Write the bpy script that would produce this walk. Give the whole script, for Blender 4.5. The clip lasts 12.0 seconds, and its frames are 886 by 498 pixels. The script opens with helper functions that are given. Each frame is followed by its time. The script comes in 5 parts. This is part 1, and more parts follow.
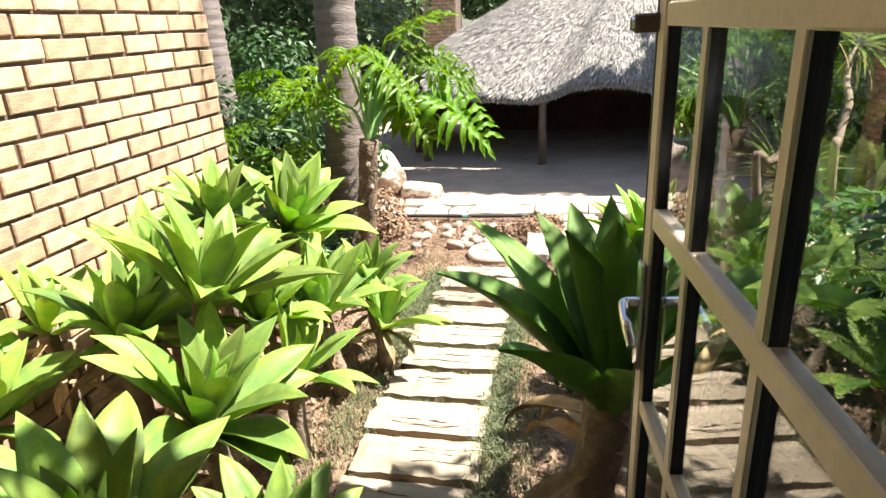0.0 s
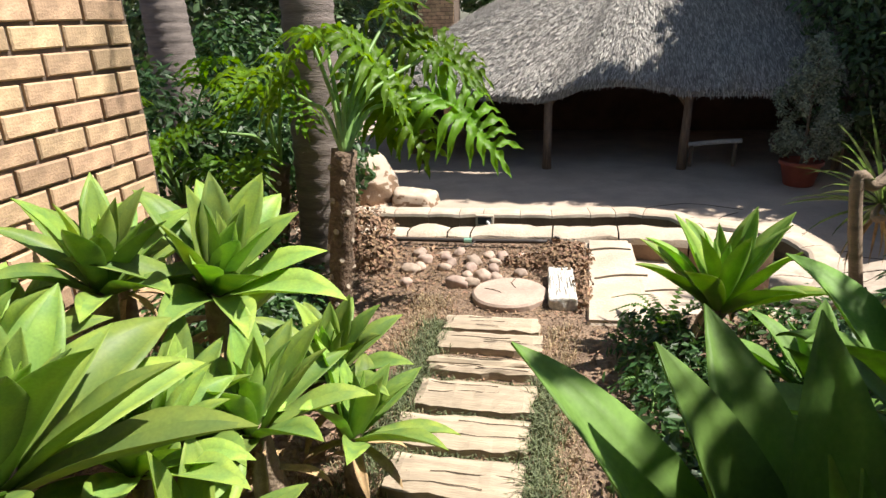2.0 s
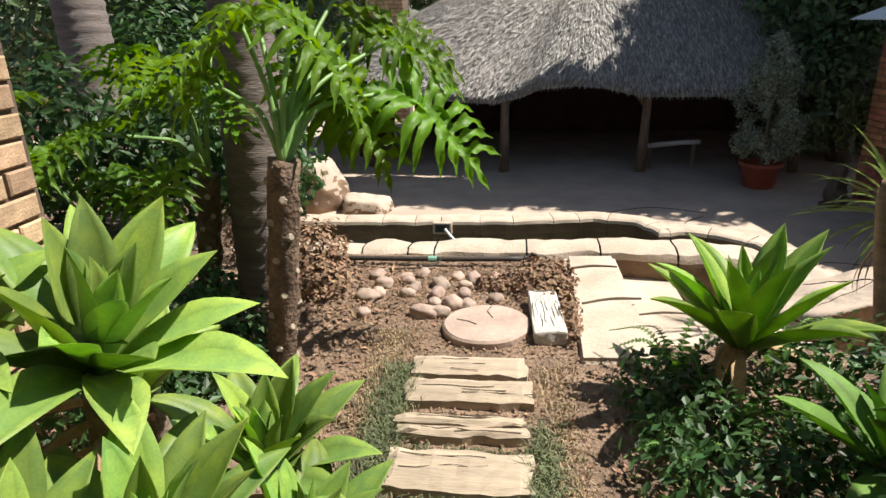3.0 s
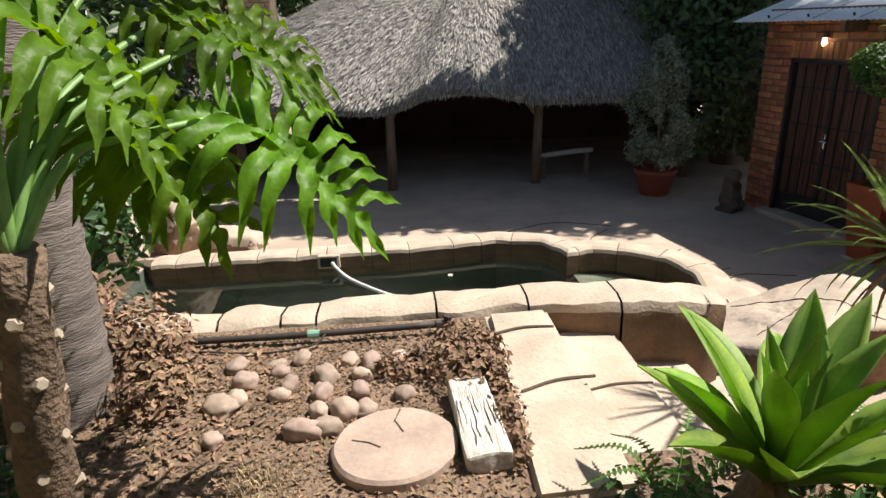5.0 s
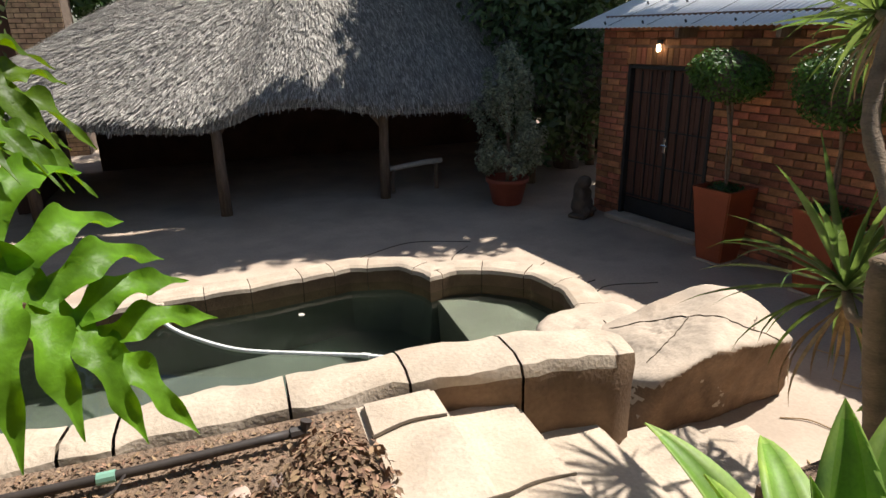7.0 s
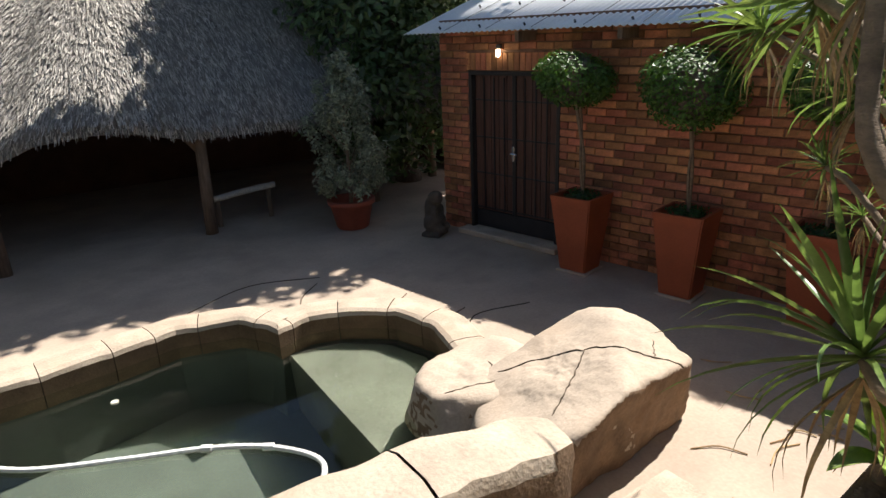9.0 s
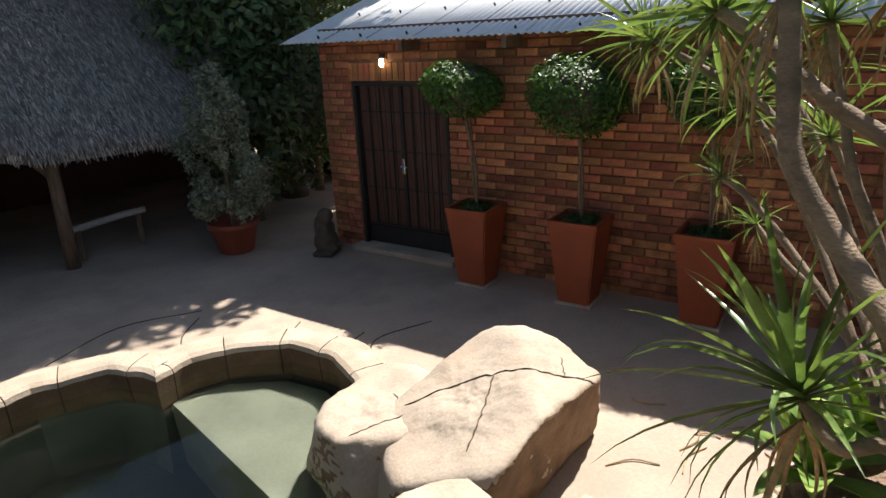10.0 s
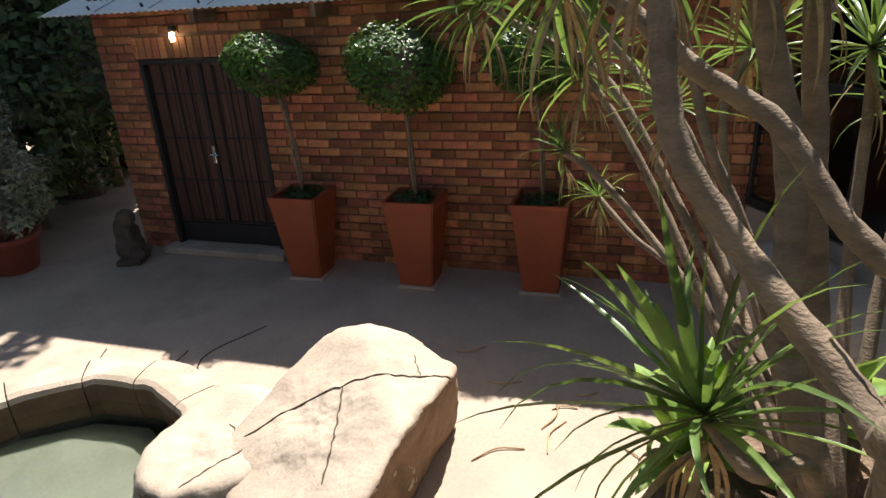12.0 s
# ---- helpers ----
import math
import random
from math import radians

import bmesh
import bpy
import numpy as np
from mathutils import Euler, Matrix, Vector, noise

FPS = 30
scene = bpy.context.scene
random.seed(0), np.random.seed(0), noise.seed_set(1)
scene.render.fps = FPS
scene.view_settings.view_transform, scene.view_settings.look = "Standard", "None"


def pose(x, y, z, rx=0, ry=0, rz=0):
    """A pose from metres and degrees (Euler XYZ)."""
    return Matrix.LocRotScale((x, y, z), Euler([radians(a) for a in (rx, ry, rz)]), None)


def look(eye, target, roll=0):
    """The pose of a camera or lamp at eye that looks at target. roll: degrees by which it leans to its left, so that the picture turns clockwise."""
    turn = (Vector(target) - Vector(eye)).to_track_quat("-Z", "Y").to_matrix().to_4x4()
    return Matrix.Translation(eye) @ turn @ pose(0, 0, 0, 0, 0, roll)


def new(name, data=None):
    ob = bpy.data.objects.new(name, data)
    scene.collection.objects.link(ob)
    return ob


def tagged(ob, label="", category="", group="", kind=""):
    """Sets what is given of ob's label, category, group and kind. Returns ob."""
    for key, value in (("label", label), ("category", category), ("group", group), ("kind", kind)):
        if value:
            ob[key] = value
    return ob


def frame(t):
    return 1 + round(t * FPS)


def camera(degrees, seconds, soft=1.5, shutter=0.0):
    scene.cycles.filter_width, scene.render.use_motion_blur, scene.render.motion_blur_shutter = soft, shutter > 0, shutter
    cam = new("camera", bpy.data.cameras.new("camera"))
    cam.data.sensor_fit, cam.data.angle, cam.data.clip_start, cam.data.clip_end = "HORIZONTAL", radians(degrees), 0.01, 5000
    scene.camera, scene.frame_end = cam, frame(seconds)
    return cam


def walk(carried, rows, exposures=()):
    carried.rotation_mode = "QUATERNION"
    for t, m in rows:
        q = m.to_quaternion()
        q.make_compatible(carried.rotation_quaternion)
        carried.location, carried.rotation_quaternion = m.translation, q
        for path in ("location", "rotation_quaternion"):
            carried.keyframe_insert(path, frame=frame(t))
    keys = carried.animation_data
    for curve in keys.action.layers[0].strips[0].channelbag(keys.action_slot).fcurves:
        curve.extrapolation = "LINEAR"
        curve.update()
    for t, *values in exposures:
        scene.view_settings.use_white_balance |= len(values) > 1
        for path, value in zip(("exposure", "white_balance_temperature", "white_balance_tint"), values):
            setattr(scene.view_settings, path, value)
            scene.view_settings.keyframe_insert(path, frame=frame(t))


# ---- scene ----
cam = camera(70.7, 12.0)
PATH = [
    (0, (1.336, 1.534, 1.67), (0.941, 3.373, 0.991), -2.8),
    (0.5, (1.271, 1.771, 1.682), (0.887, 3.609, 0.992), -2.4),
    (1, (1.196, 2.002, 1.633), (0.816, 3.845, 0.955), -2.3),
    (1.5, (1.136, 2.276, 1.583), (0.763, 4.119, 0.902), -1.9),
    (2, (1.097, 2.569, 1.555), (0.722, 4.409, 0.867), -2.0),
    (2.5, (1.026, 2.847, 1.507), (0.688, 4.696, 0.823), -2.2),
    (3, (0.919, 3.131, 1.47), (0.701, 4.995, 0.781), -1.3),
    (5, (0.86, 4.116, 1.394), (0.989, 5.996, 0.725), -1.6),
    (5.5, (0.885, 4.284, 1.412), (1.123, 6.155, 0.745), -1.6),
    (6, (0.907, 4.489, 1.427), (1.268, 6.338, 0.754), -1.7),
    (6.5, (0.921, 4.684, 1.402), (1.416, 6.503, 0.733), -1.4),
    (8.5, (1.047, 5.535, 1.34), (1.956, 7.193, 0.688), -1.8),
    (9, (1.161, 5.711, 1.341), (2.22, 7.278, 0.691), -2.3),
    (9.5, (1.281, 5.843, 1.346), (2.476, 7.31, 0.699), -2.9),
    (10, (1.337, 5.951, 1.372), (2.659, 7.305, 0.725), -2.7),
    (10.5, (1.46, 6.074, 1.37), (2.884, 7.325, 0.732), -2.9),
    (11, (1.562, 6.178, 1.414), (3.082, 7.31, 0.775), -2.7),
    (11.5, (1.616, 6.192, 1.404), (3.188, 7.226, 0.726), -3.1),
    (12, (1.659, 6.21, 1.355), (3.266, 7.13, 0.599), -3.4),
]

EXPOSURES = [(0.0, 1.85), (0.5, 1.7), (1.0, 1.4), (1.5, 1.15), (2.5, 0.88), (5.0, 0.70), (6.5, 0.66), (8.5, 0.74), (10.5, 0.9), (12.0, 0.98)]
walk(cam, [(t, look(eye, target, roll)) for t, eye, target, roll in PATH], EXPOSURES)

# ---- light ----
SUN_AZ, SUN_EL = 79.0, 57.0          # degrees clockwise from +y, degrees above the horizon
world = bpy.data.worlds.new("world")
scene.world = world
world.use_nodes = True
wn = world.node_tree.nodes
sky = wn.new("ShaderNodeTexSky")
sky.sky_type = "NISHITA"
sky.sun_disc = False
sky.sun_elevation = radians(SUN_EL)
sky.sun_rotation = radians(SUN_AZ)
wn["Background"].inputs["Strength"].default_value = 0.062
world.node_tree.links.new(sky.outputs["Color"], wn["Background"].inputs["Color"])
sun_data = bpy.data.lights.new("sun", "SUN")
sun_data.energy = 5.0
sun_data.angle = radians(0.6)
sun_data.color = (1.0, 0.94, 0.87)
sun = new("sun", sun_data)
SUN_DIR = Vector((math.cos(radians(SUN_EL)) * math.sin(radians(SUN_AZ)), math.cos(radians(SUN_EL)) * math.cos(radians(SUN_AZ)), math.sin(radians(SUN_EL))))
sun.matrix_world = look((SUN_DIR * 40)[:], (0, 0, 0))

# ---- materials ----
def mat(name, base, rough=0.8, var=0.25, scale=6.0, fine=60.0, bump=0.3, depth=0.01, metal=0.0, tint=None, island=0.0, obj=0.0, trans=0.0, spec=0.5, stretch=(1, 1, 1), stain=None):
    """Base colour with variation at two scales, relief, and piece-by-piece variation."""
    m = bpy.data.materials.new(name)
    m.use_nodes = True
    nt = m.node_tree
    N, L = nt.nodes, nt.links
    bsdf = N["Principled BSDF"]
    tc = N.new("ShaderNodeTexCoord")
    mp = N.new("ShaderNodeMapping")
    mp.inputs["Scale"].default_value = stretch
    L.new(tc.outputs["Object"], mp.inputs["Vector"])
    n1 = N.new("ShaderNodeTexNoise")
    n1.inputs["Scale"].default_value = scale
    n1.inputs["Detail"].default_value = 5
    n2 = N.new("ShaderNodeTexNoise")
    n2.inputs["Scale"].default_value = fine
    n2.inputs["Detail"].default_value = 4
    L.new(mp.outputs[0], n1.inputs["Vector"])
    L.new(mp.outputs[0], n2.inputs["Vector"])
    ramp = N.new("ShaderNodeValToRGB")
    t = tint if tint else tuple(c * 0.55 for c in base)
    lo = tuple(c * (1 - var) for c in t) if not tint else tint
    hi = tuple(min(1, c * (1 + var)) for c in base)
    ramp.color_ramp.elements[0].position = 0.3
    ramp.color_ramp.elements[0].color = (*[a * var * 1.6 + b * (1 - var * 1.6) for a, b in zip(lo, base)], 1) if not tint else (*lo, 1)
    ramp.color_ramp.elements[1].position = 0.7
    ramp.color_ramp.elements[1].color = (*hi, 1)
    L.new(n1.outputs["Fac"], ramp.inputs["Fac"])
    mul = N.new("ShaderNodeMix")
    mul.data_type, mul.blend_type = "RGBA", "MULTIPLY"
    mul.inputs[0].default_value = 0.7
    r2 = N.new("ShaderNodeValToRGB")
    r2.color_ramp.elements[0].position = 0.25
    r2.color_ramp.elements[0].color = (1 - var, 1 - var, 1 - var, 1)
    r2.color_ramp.elements[1].position = 0.75
    r2.color_ramp.elements[1].color = (1.1, 1.1, 1.1, 1)
    L.new(n2.outputs["Fac"], r2.inputs["Fac"])
    L.new(ramp.outputs["Color"], mul.inputs[6])
    L.new(r2.outputs["Color"], mul.inputs[7])
    col = mul.outputs[2]
    for on, src in ((island, "geo"), (obj, "obj")):
        if on:
            if src == "geo":
                g = N.new("ShaderNodeNewGeometry")
                o = g.outputs["Random Per Island"]
            else:
                g = N.new("ShaderNodeObjectInfo")
                o = g.outputs["Random"]
            mr = N.new("ShaderNodeMapRange")
            mr.inputs["To Min"].default_value = 1 - on
            mr.inputs["To Max"].default_value = 1 + on * 0.6
            L.new(o, mr.inputs["Value"])
            hs = N.new("ShaderNodeHueSaturation")
            L.new(mr.outputs[0], hs.inputs["Value"])
            mh = N.new("ShaderNodeMapRange")
            mh.inputs["To Min"].default_value = 0.5 - on * 0.03
            mh.inputs["To Max"].default_value = 0.5 + on * 0.03
            wn_ = N.new("ShaderNodeTexWhiteNoise")
            wn_.noise_dimensions = "1D"
            L.new(o, wn_.inputs["W"])
            L.new(wn_.outputs["Value"], mh.inputs["Value"])
            L.new(mh.outputs[0], hs.inputs["Hue"])
            L.new(col, hs.inputs["Color"])
            col = hs.outputs["Color"]
    if stain:
        n3 = N.new("ShaderNodeTexNoise")
        n3.inputs["Scale"].default_value = 1.7
        n3.inputs["Detail"].default_value = 7
        n3.inputs["Roughness"].default_value = 0.65
        L.new(tc.outputs["Object"], n3.inputs["Vector"])
        r3 = N.new("ShaderNodeValToRGB")
        r3.color_ramp.elements[0].position, r3.color_ramp.elements[1].position = 0.48, 0.68
        r3.color_ramp.elements[0].color, r3.color_ramp.elements[1].color = (0, 0, 0, 1), (0.75, 0.75, 0.75, 1)
        L.new(n3.outputs["Fac"], r3.inputs["Fac"])
        ms = N.new("ShaderNodeMix")
        ms.data_type = "RGBA"
        ms.inputs[7].default_value = (*stain, 1)
        L.new(r3.outputs["Color"], ms.inputs[0])
        L.new(col, ms.inputs[6])
        col = ms.outputs[2]
    L.new(col, bsdf.inputs["Base Color"])
    bsdf.inputs["Roughness"].default_value = rough
    bsdf.inputs["Metallic"].default_value = metal
    bsdf.inputs["Specular IOR Level"].default_value = spec
    if bump:
        add = N.new("ShaderNodeMath")
        add.operation = "ADD"
        L.new(n1.outputs["Fac"], add.inputs[0])
        L.new(n2.outputs["Fac"], add.inputs[1])
        bp = N.new("ShaderNodeBump")
        bp.inputs["Strength"].default_value = bump
        bp.inputs["Distance"].default_value = depth
        L.new(add.outputs[0], bp.inputs["Height"])
        L.new(bp.outputs[0], bsdf.inputs["Normal"])
    if trans:
        tr = N.new("ShaderNodeBsdfTranslucent")
        hs = N.new("ShaderNodeHueSaturation")
        hs.inputs["Saturation"].default_value = 1.15
        hs.inputs["Value"].default_value = 1.5
        hs.inputs["Hue"].default_value = 0.485
        L.new(col, hs.inputs["Color"])
        L.new(hs.outputs["Color"], tr.inputs["Color"])
        mx = N.new("ShaderNodeMixShader")
        mx.inputs[0].default_value = trans
        L.new(bsdf.outputs[0], mx.inputs[1])
        L.new(tr.outputs[0], mx.inputs[2])
        L.new(mx.outputs[0], N["Material Output"].inputs["Surface"])
    return m


def clear(name, tint, rough=0.0, ior=1.45):
    m = bpy.data.materials.new(name)
    m.use_nodes = True
    b = m.node_tree.nodes["Principled BSDF"]
    b.inputs["Base Color"].default_value = (*tint, 1)
    b.inputs["Roughness"].default_value = rough
    b.inputs["IOR"].default_value = ior
    b.inputs["Transmission Weight"].default_value = 1.0
    return m


M_BRICK = mat("face_brick", (0.52, 0.355, 0.215), 0.85, 0.3, 12, 90, 0.45, 0.008, obj=0.3)
M_BRICK_RED = mat("red_brick", (0.47, 0.19, 0.095), 0.85, 0.36, 8, 60, 0.5, 0.008, obj=0.55)
M_BRICK_FAR = mat("red_brick_joined", (0.47, 0.19, 0.095), 0.85, 0.36, 8, 60, 0.5, 0.008, island=0.55)
M_BRICK_TAN_FAR = mat("face_brick_joined", (0.52, 0.355, 0.215), 0.85, 0.3, 9, 90, 0.35, 0.006, island=0.22)
M_MORTAR_RED = mat("red_mortar", (0.23, 0.13, 0.085), 0.95, 0.3, 9, 120, 0.4, 0.004)
# Mortar darkened to include the shadow that lies in raked joints.
M_MORTAR = mat("mortar_shaded", (0.13, 0.095, 0.07), 0.95, 0.25, 12, 120, 0.4, 0.004)
M_SOIL = mat("soil", (0.24, 0.165, 0.11), 0.95, 0.35, 5, 45, 0.9, 0.03, tint=(0.13, 0.085, 0.055))
M_LITTER = mat("dry_leaf", (0.28, 0.175, 0.105), 0.9, 0.3, 20, 90, 0.2, 0.003, island=0.5)
M_SLEEPER = mat("sleeper_concrete", (0.41, 0.33, 0.235), 0.9, 0.25, 7, 60, 0.5, 0.008, obj=0.12, stretch=(0.35, 3, 3))
M_LOG = mat("bleached_timber", (0.66, 0.62, 0.55), 0.9, 0.3, 8, 50, 0.8, 0.01, stretch=(6, 0.6, 6))
M_DISC = mat("disc_concrete", (0.42, 0.315, 0.25), 0.9, 0.2, 5, 60, 0.4, 0.006)
M_COPING = mat("cement_coping", (0.51, 0.42, 0.325), 0.88, 0.22, 4, 55, 0.5, 0.01, stain=(0.43, 0.335, 0.245))
M_ROCK = mat("rendered_rock", (0.50, 0.41, 0.32), 0.9, 0.2, 3.5, 45, 0.4, 0.010, stain=(0.42, 0.325, 0.24))
M_PATIO = mat("patio_screed", (0.47, 0.375, 0.29), 0.85, 0.15, 1.5, 40, 0.3, 0.005, stain=(0.37, 0.29, 0.225))
# Brown render of the upright faces, darkened further to carry their shade.
M_BROWN_SHADE = mat("brown_render_with_shade", (0.19, 0.12, 0.07), 0.9, 0.3, 4, 50, 0.5, 0.01, stain=(0.17, 0.10, 0.06))
# Darker brown copy of the rock render, standing for the boulders' shaded sides.
M_ROCK_SHADE = mat("rock_render_shaded_side", (0.26, 0.17, 0.105), 0.92, 0.35, 5, 50, 0.6, 0.012, stain=(0.18, 0.11, 0.065))
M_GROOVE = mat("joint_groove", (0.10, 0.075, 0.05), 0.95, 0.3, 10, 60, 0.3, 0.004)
# Pool plaster again, lightened so that the shallow shelf looks sunlit.
M_SHELF_LIT = mat("pool_shelf_plaster_lit", (0.15, 0.155, 0.12), 0.7, 0.2, 2, 40, 0.2, 0.004)
M_POOL = mat("pool_plaster", (0.085, 0.10, 0.08), 0.7, 0.2, 2, 40, 0.2, 0.004)
M_THATCH = mat("thatch", (0.33, 0.305, 0.28), 0.95, 0.35, 10, 70, 0.9, 0.03, stretch=(2.5, 0.5, 0.5))
M_STRAW = mat("straw", (0.50, 0.47, 0.425), 0.9, 0.3, 10, 60, 0.0, island=0.62)
M_POLE = mat("gum_pole", (0.22, 0.15, 0.10), 0.85, 0.3, 8, 60, 0.5, 0.008, stretch=(4, 4, 0.6))
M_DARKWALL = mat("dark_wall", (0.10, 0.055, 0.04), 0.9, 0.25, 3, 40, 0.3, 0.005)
M_AGAVE = mat("agave_leaf", (0.34, 0.46, 0.09), 0.5, 0.2, 4, 60, 0.06, 0.003, obj=0.45, trans=0.36, tint=(0.20, 0.35, 0.10), spec=.4)
M_AGAVE_EDGE = mat("agave_leaf_margin", (0.35, 0.46, 0.085), 0.5, 0.2, 5, 60, 0.06, 0.003, obj=0.35, trans=0.40, tint=(0.20, 0.34, 0.09), spec=.4)
M_AGAVE_DK = mat("agave_leaf_green", (0.17, 0.31, 0.065), 0.55, 0.2, 7, 60, 0.06, 0.003, obj=0.2, trans=0.4, spec=.3)
M_AGAVE_MID = mat("agave_leaf_mid", (0.22, 0.38, 0.06), 0.5, 0.2, 5, 60, 0.06, 0.003, obj=0.3, trans=0.42, spec=.35)
M_DRYLEAF = mat("withered_leaf", (0.43, 0.29, 0.15), 0.9, 0.3, 10, 60, 0.3, 0.006, obj=0.3)
M_STALK = mat("agave_stalk", (0.25, 0.19, 0.13), 0.9, 0.35, 12, 60, 0.7, 0.015)
M_PHILO = mat("philodendron_leaf", (0.12, 0.24, 0.016), 0.45, 0.3, 9, 50, 0.2, 0.008, obj=0.35, trans=0.42, spec=.25)
M_PETIOLE = mat("petiole", (0.17, 0.30, 0.08), 0.5, 0.2, 8, 50, 0.1, 0.003)
M_PHTRUNK = mat("philodendron_trunk", (0.17, 0.115, 0.075), 0.9, 0.35, 15, 60, 0.8, 0.02)
M_SCAR = mat("leaf_scar", (0.40, 0.33, 0.25), 0.9, 0.2, 15, 60, 0.3, 0.005)
M_PALM = mat("palm_trunk", (0.20, 0.165, 0.145), 0.9, 0.3, 6, 40, 0.6, 0.015, stretch=(0.6, 0.6, 5))
M_DRAC = mat("dragon_stem", (0.26, 0.19, 0.13), 0.9, 0.3, 9, 70, 0.6, 0.008, stretch=(1, 1, 2.5))
M_DRLEAF = mat("dragon_leaf", (0.13, 0.205, 0.06), 0.34, 0.2, 8, 50, 0.05, 0.002, obj=0.5, island=0.25, trans=0.34)
M_FICUS = mat("variegated_leaf", (0.33, 0.37, 0.26), 0.5, 0.25, 20, 60, 0.0, island=0.5, trans=0.25)
M_TOPIARY = mat("box_leaf", (0.085, 0.18, 0.03), 0.42, 0.2, 20, 60, 0.0, island=0.4, trans=0.3)
M_TREE = mat("tree_leaf", (0.10, 0.16, 0.06), 0.42, 0.25, 8, 40, 0.0, island=0.5, trans=0.25)
M_SHRUB = mat("shrub_leaf", (0.05, 0.115, 0.03), 0.5, 0.25, 8, 40, 0.0, island=0.45, trans=0.3)
M_GRASS = mat("grass_blade", (0.17, 0.20, 0.10), 0.7, 0.2, 10, 40, 0.0, island=0.45, trans=0.3)
M_HAY = mat("dry_grass_blade", (0.40, 0.31, 0.19), 0.85, 0.2, 10, 40, 0.0, island=0.5, trans=0.2)
M_BARK = mat("bark", (0.13, 0.10, 0.075), 0.9, 0.3, 8, 50, 0.7, 0.02, stretch=(3, 3, 0.7))
M_TERRA = mat("painted_terracotta", (0.30, 0.07, 0.026), 0.6, 0.15, 4, 50, 0.2, 0.004, stain=(0.27, 0.06, 0.027))
M_TERRA_RED = mat("round_pot_clay", (0.34, 0.085, 0.05), 0.7, 0.2, 4, 50, 0.2, 0.004)
M_STEEL = mat("galvanised_sheet", (0.90, 0.91, 0.92), 0.38, 0.06, 3, 30, 0.1, 0.003, metal=0.0, stretch=(1, 1, 1))
M_DOOR = mat("door_timber", (0.105, 0.05, 0.035), 0.55, 0.3, 6, 60, 0.3, 0.004, stretch=(6, 6, 0.6))
M_BLACK = mat("black_steel", (0.022, 0.022, 0.024), 0.45, 0.2, 8, 60, 0.1, 0.002)
M_CREAM = mat("cream_steel", (0.64, 0.55, 0.40), 0.4, 0.1, 5, 60, 0.08, 0.002)
M_CHROME = mat("chrome", (0.75, 0.75, 0.76), 0.15, 0.05, 5, 60, 0.0, metal=1.0)
M_WHITE = mat("white_plastic", (0.78, 0.79, 0.77), 0.4, 0.06, 6, 60, 0.05, 0.002)
M_PIPE = mat("black_poly_pipe", (0.045, 0.035, 0.03), 0.6, 0.25, 8, 60, 0.15, 0.003)
M_JOINT = mat("pipe_joint", (0.22, 0.42, 0.32), 0.5, 0.1, 8, 60, 0.05, 0.002)
M_PEBBLE = mat("river_stone", (0.43, 0.32, 0.25), 0.75, 0.25, 6, 60, 0.25, 0.004, obj=0.35)
M_STATUE = mat("statue_stone", (0.11, 0.085, 0.065), 0.9, 0.25, 8, 60, 0.4, 0.006)
M_PLASTER = mat("interior_plaster", (0.55, 0.50, 0.42), 0.9, 0.08, 3, 50, 0.1, 0.002)
M_GLASS = clear("glass", (0.93, 0.96, 0.95))
M_WATER = clear("pool_water", (0.50, 0.58, 0.50), 0.015, 1.33)
M_BULB = bpy.data.materials.new("lit_bulb")
M_BULB.use_nodes = True
M_BULB.node_tree.nodes["Principled BSDF"].inputs["Emission Color"].default_value = (1.0, 0.82, 0.55, 1)
M_BULB.node_tree.nodes["Principled BSDF"].inputs["Emission Strength"].default_value = 6.0

rng = random.Random(7)


# ---- mesh helpers ----
def mesh_of(name, bm, material, smooth=False):
    me = bpy.data.meshes.new(name)
    bm.normal_update()
    bm.to_mesh(me)
    bm.free()
    me.materials.append(material)
    if smooth:
        me.polygons.foreach_set("use_smooth", [True] * len(me.polygons))
        if smooth is not True:
            me.set_sharp_from_angle(angle=radians(smooth))
    return me


def raw(name, verts, faces, material, smooth=False):
    me = bpy.data.meshes.new(name)
    me.from_pydata(verts, [], faces)
    me.materials.append(material)
    if smooth:
        me.polygons.foreach_set("use_smooth", [True] * len(me.polygons))
    me.update()
    return me


def under(ob, parent, m=None):
    ob.parent = parent
    if m is not None:
        ob.matrix_basis = m
    return ob


def part(name, bm, material, parent, label="", m=None, smooth=False):
    """One mesh object under a thing or a part; bm may be a bmesh or a ready mesh."""
    me = bm if isinstance(bm, bpy.types.Mesh) else mesh_of(name, bm, material, smooth)
    ob = under(new(name, me), parent, m)
    if label:
        ob["label"] = label
    return ob


def thing(name, label, category, group="", kind="", m=None):
    ob = new(name)
    if m is not None:
        ob.matrix_basis = m
    return tagged(ob, label, category, group, kind)


def solid(name, bm, material, label, category, group="", kind="", m=None, smooth=False):
    ob = new(name, bm if isinstance(bm, bpy.types.Mesh) else mesh_of(name, bm, material, smooth))
    if m is not None:
        ob.matrix_basis = m
    return tagged(ob, label, category, group, kind)


def box(sx, sy, sz, at=(0, 0, 0), bevel=0.0, bm=None, seg=1):
    """A box whose base centre is at."""
    b = bmesh.new()
    bmesh.ops.create_cube(b, size=1.0, matrix=Matrix.Translation((at[0], at[1], at[2] + sz / 2)) @ Matrix.Diagonal((sx, sy, sz, 1)))
    if bevel:
        bmesh.ops.bevel(b, geom=b.edges[:], offset=bevel, segments=seg, affect="EDGES", profile=0.6)
    return join(bm, b)


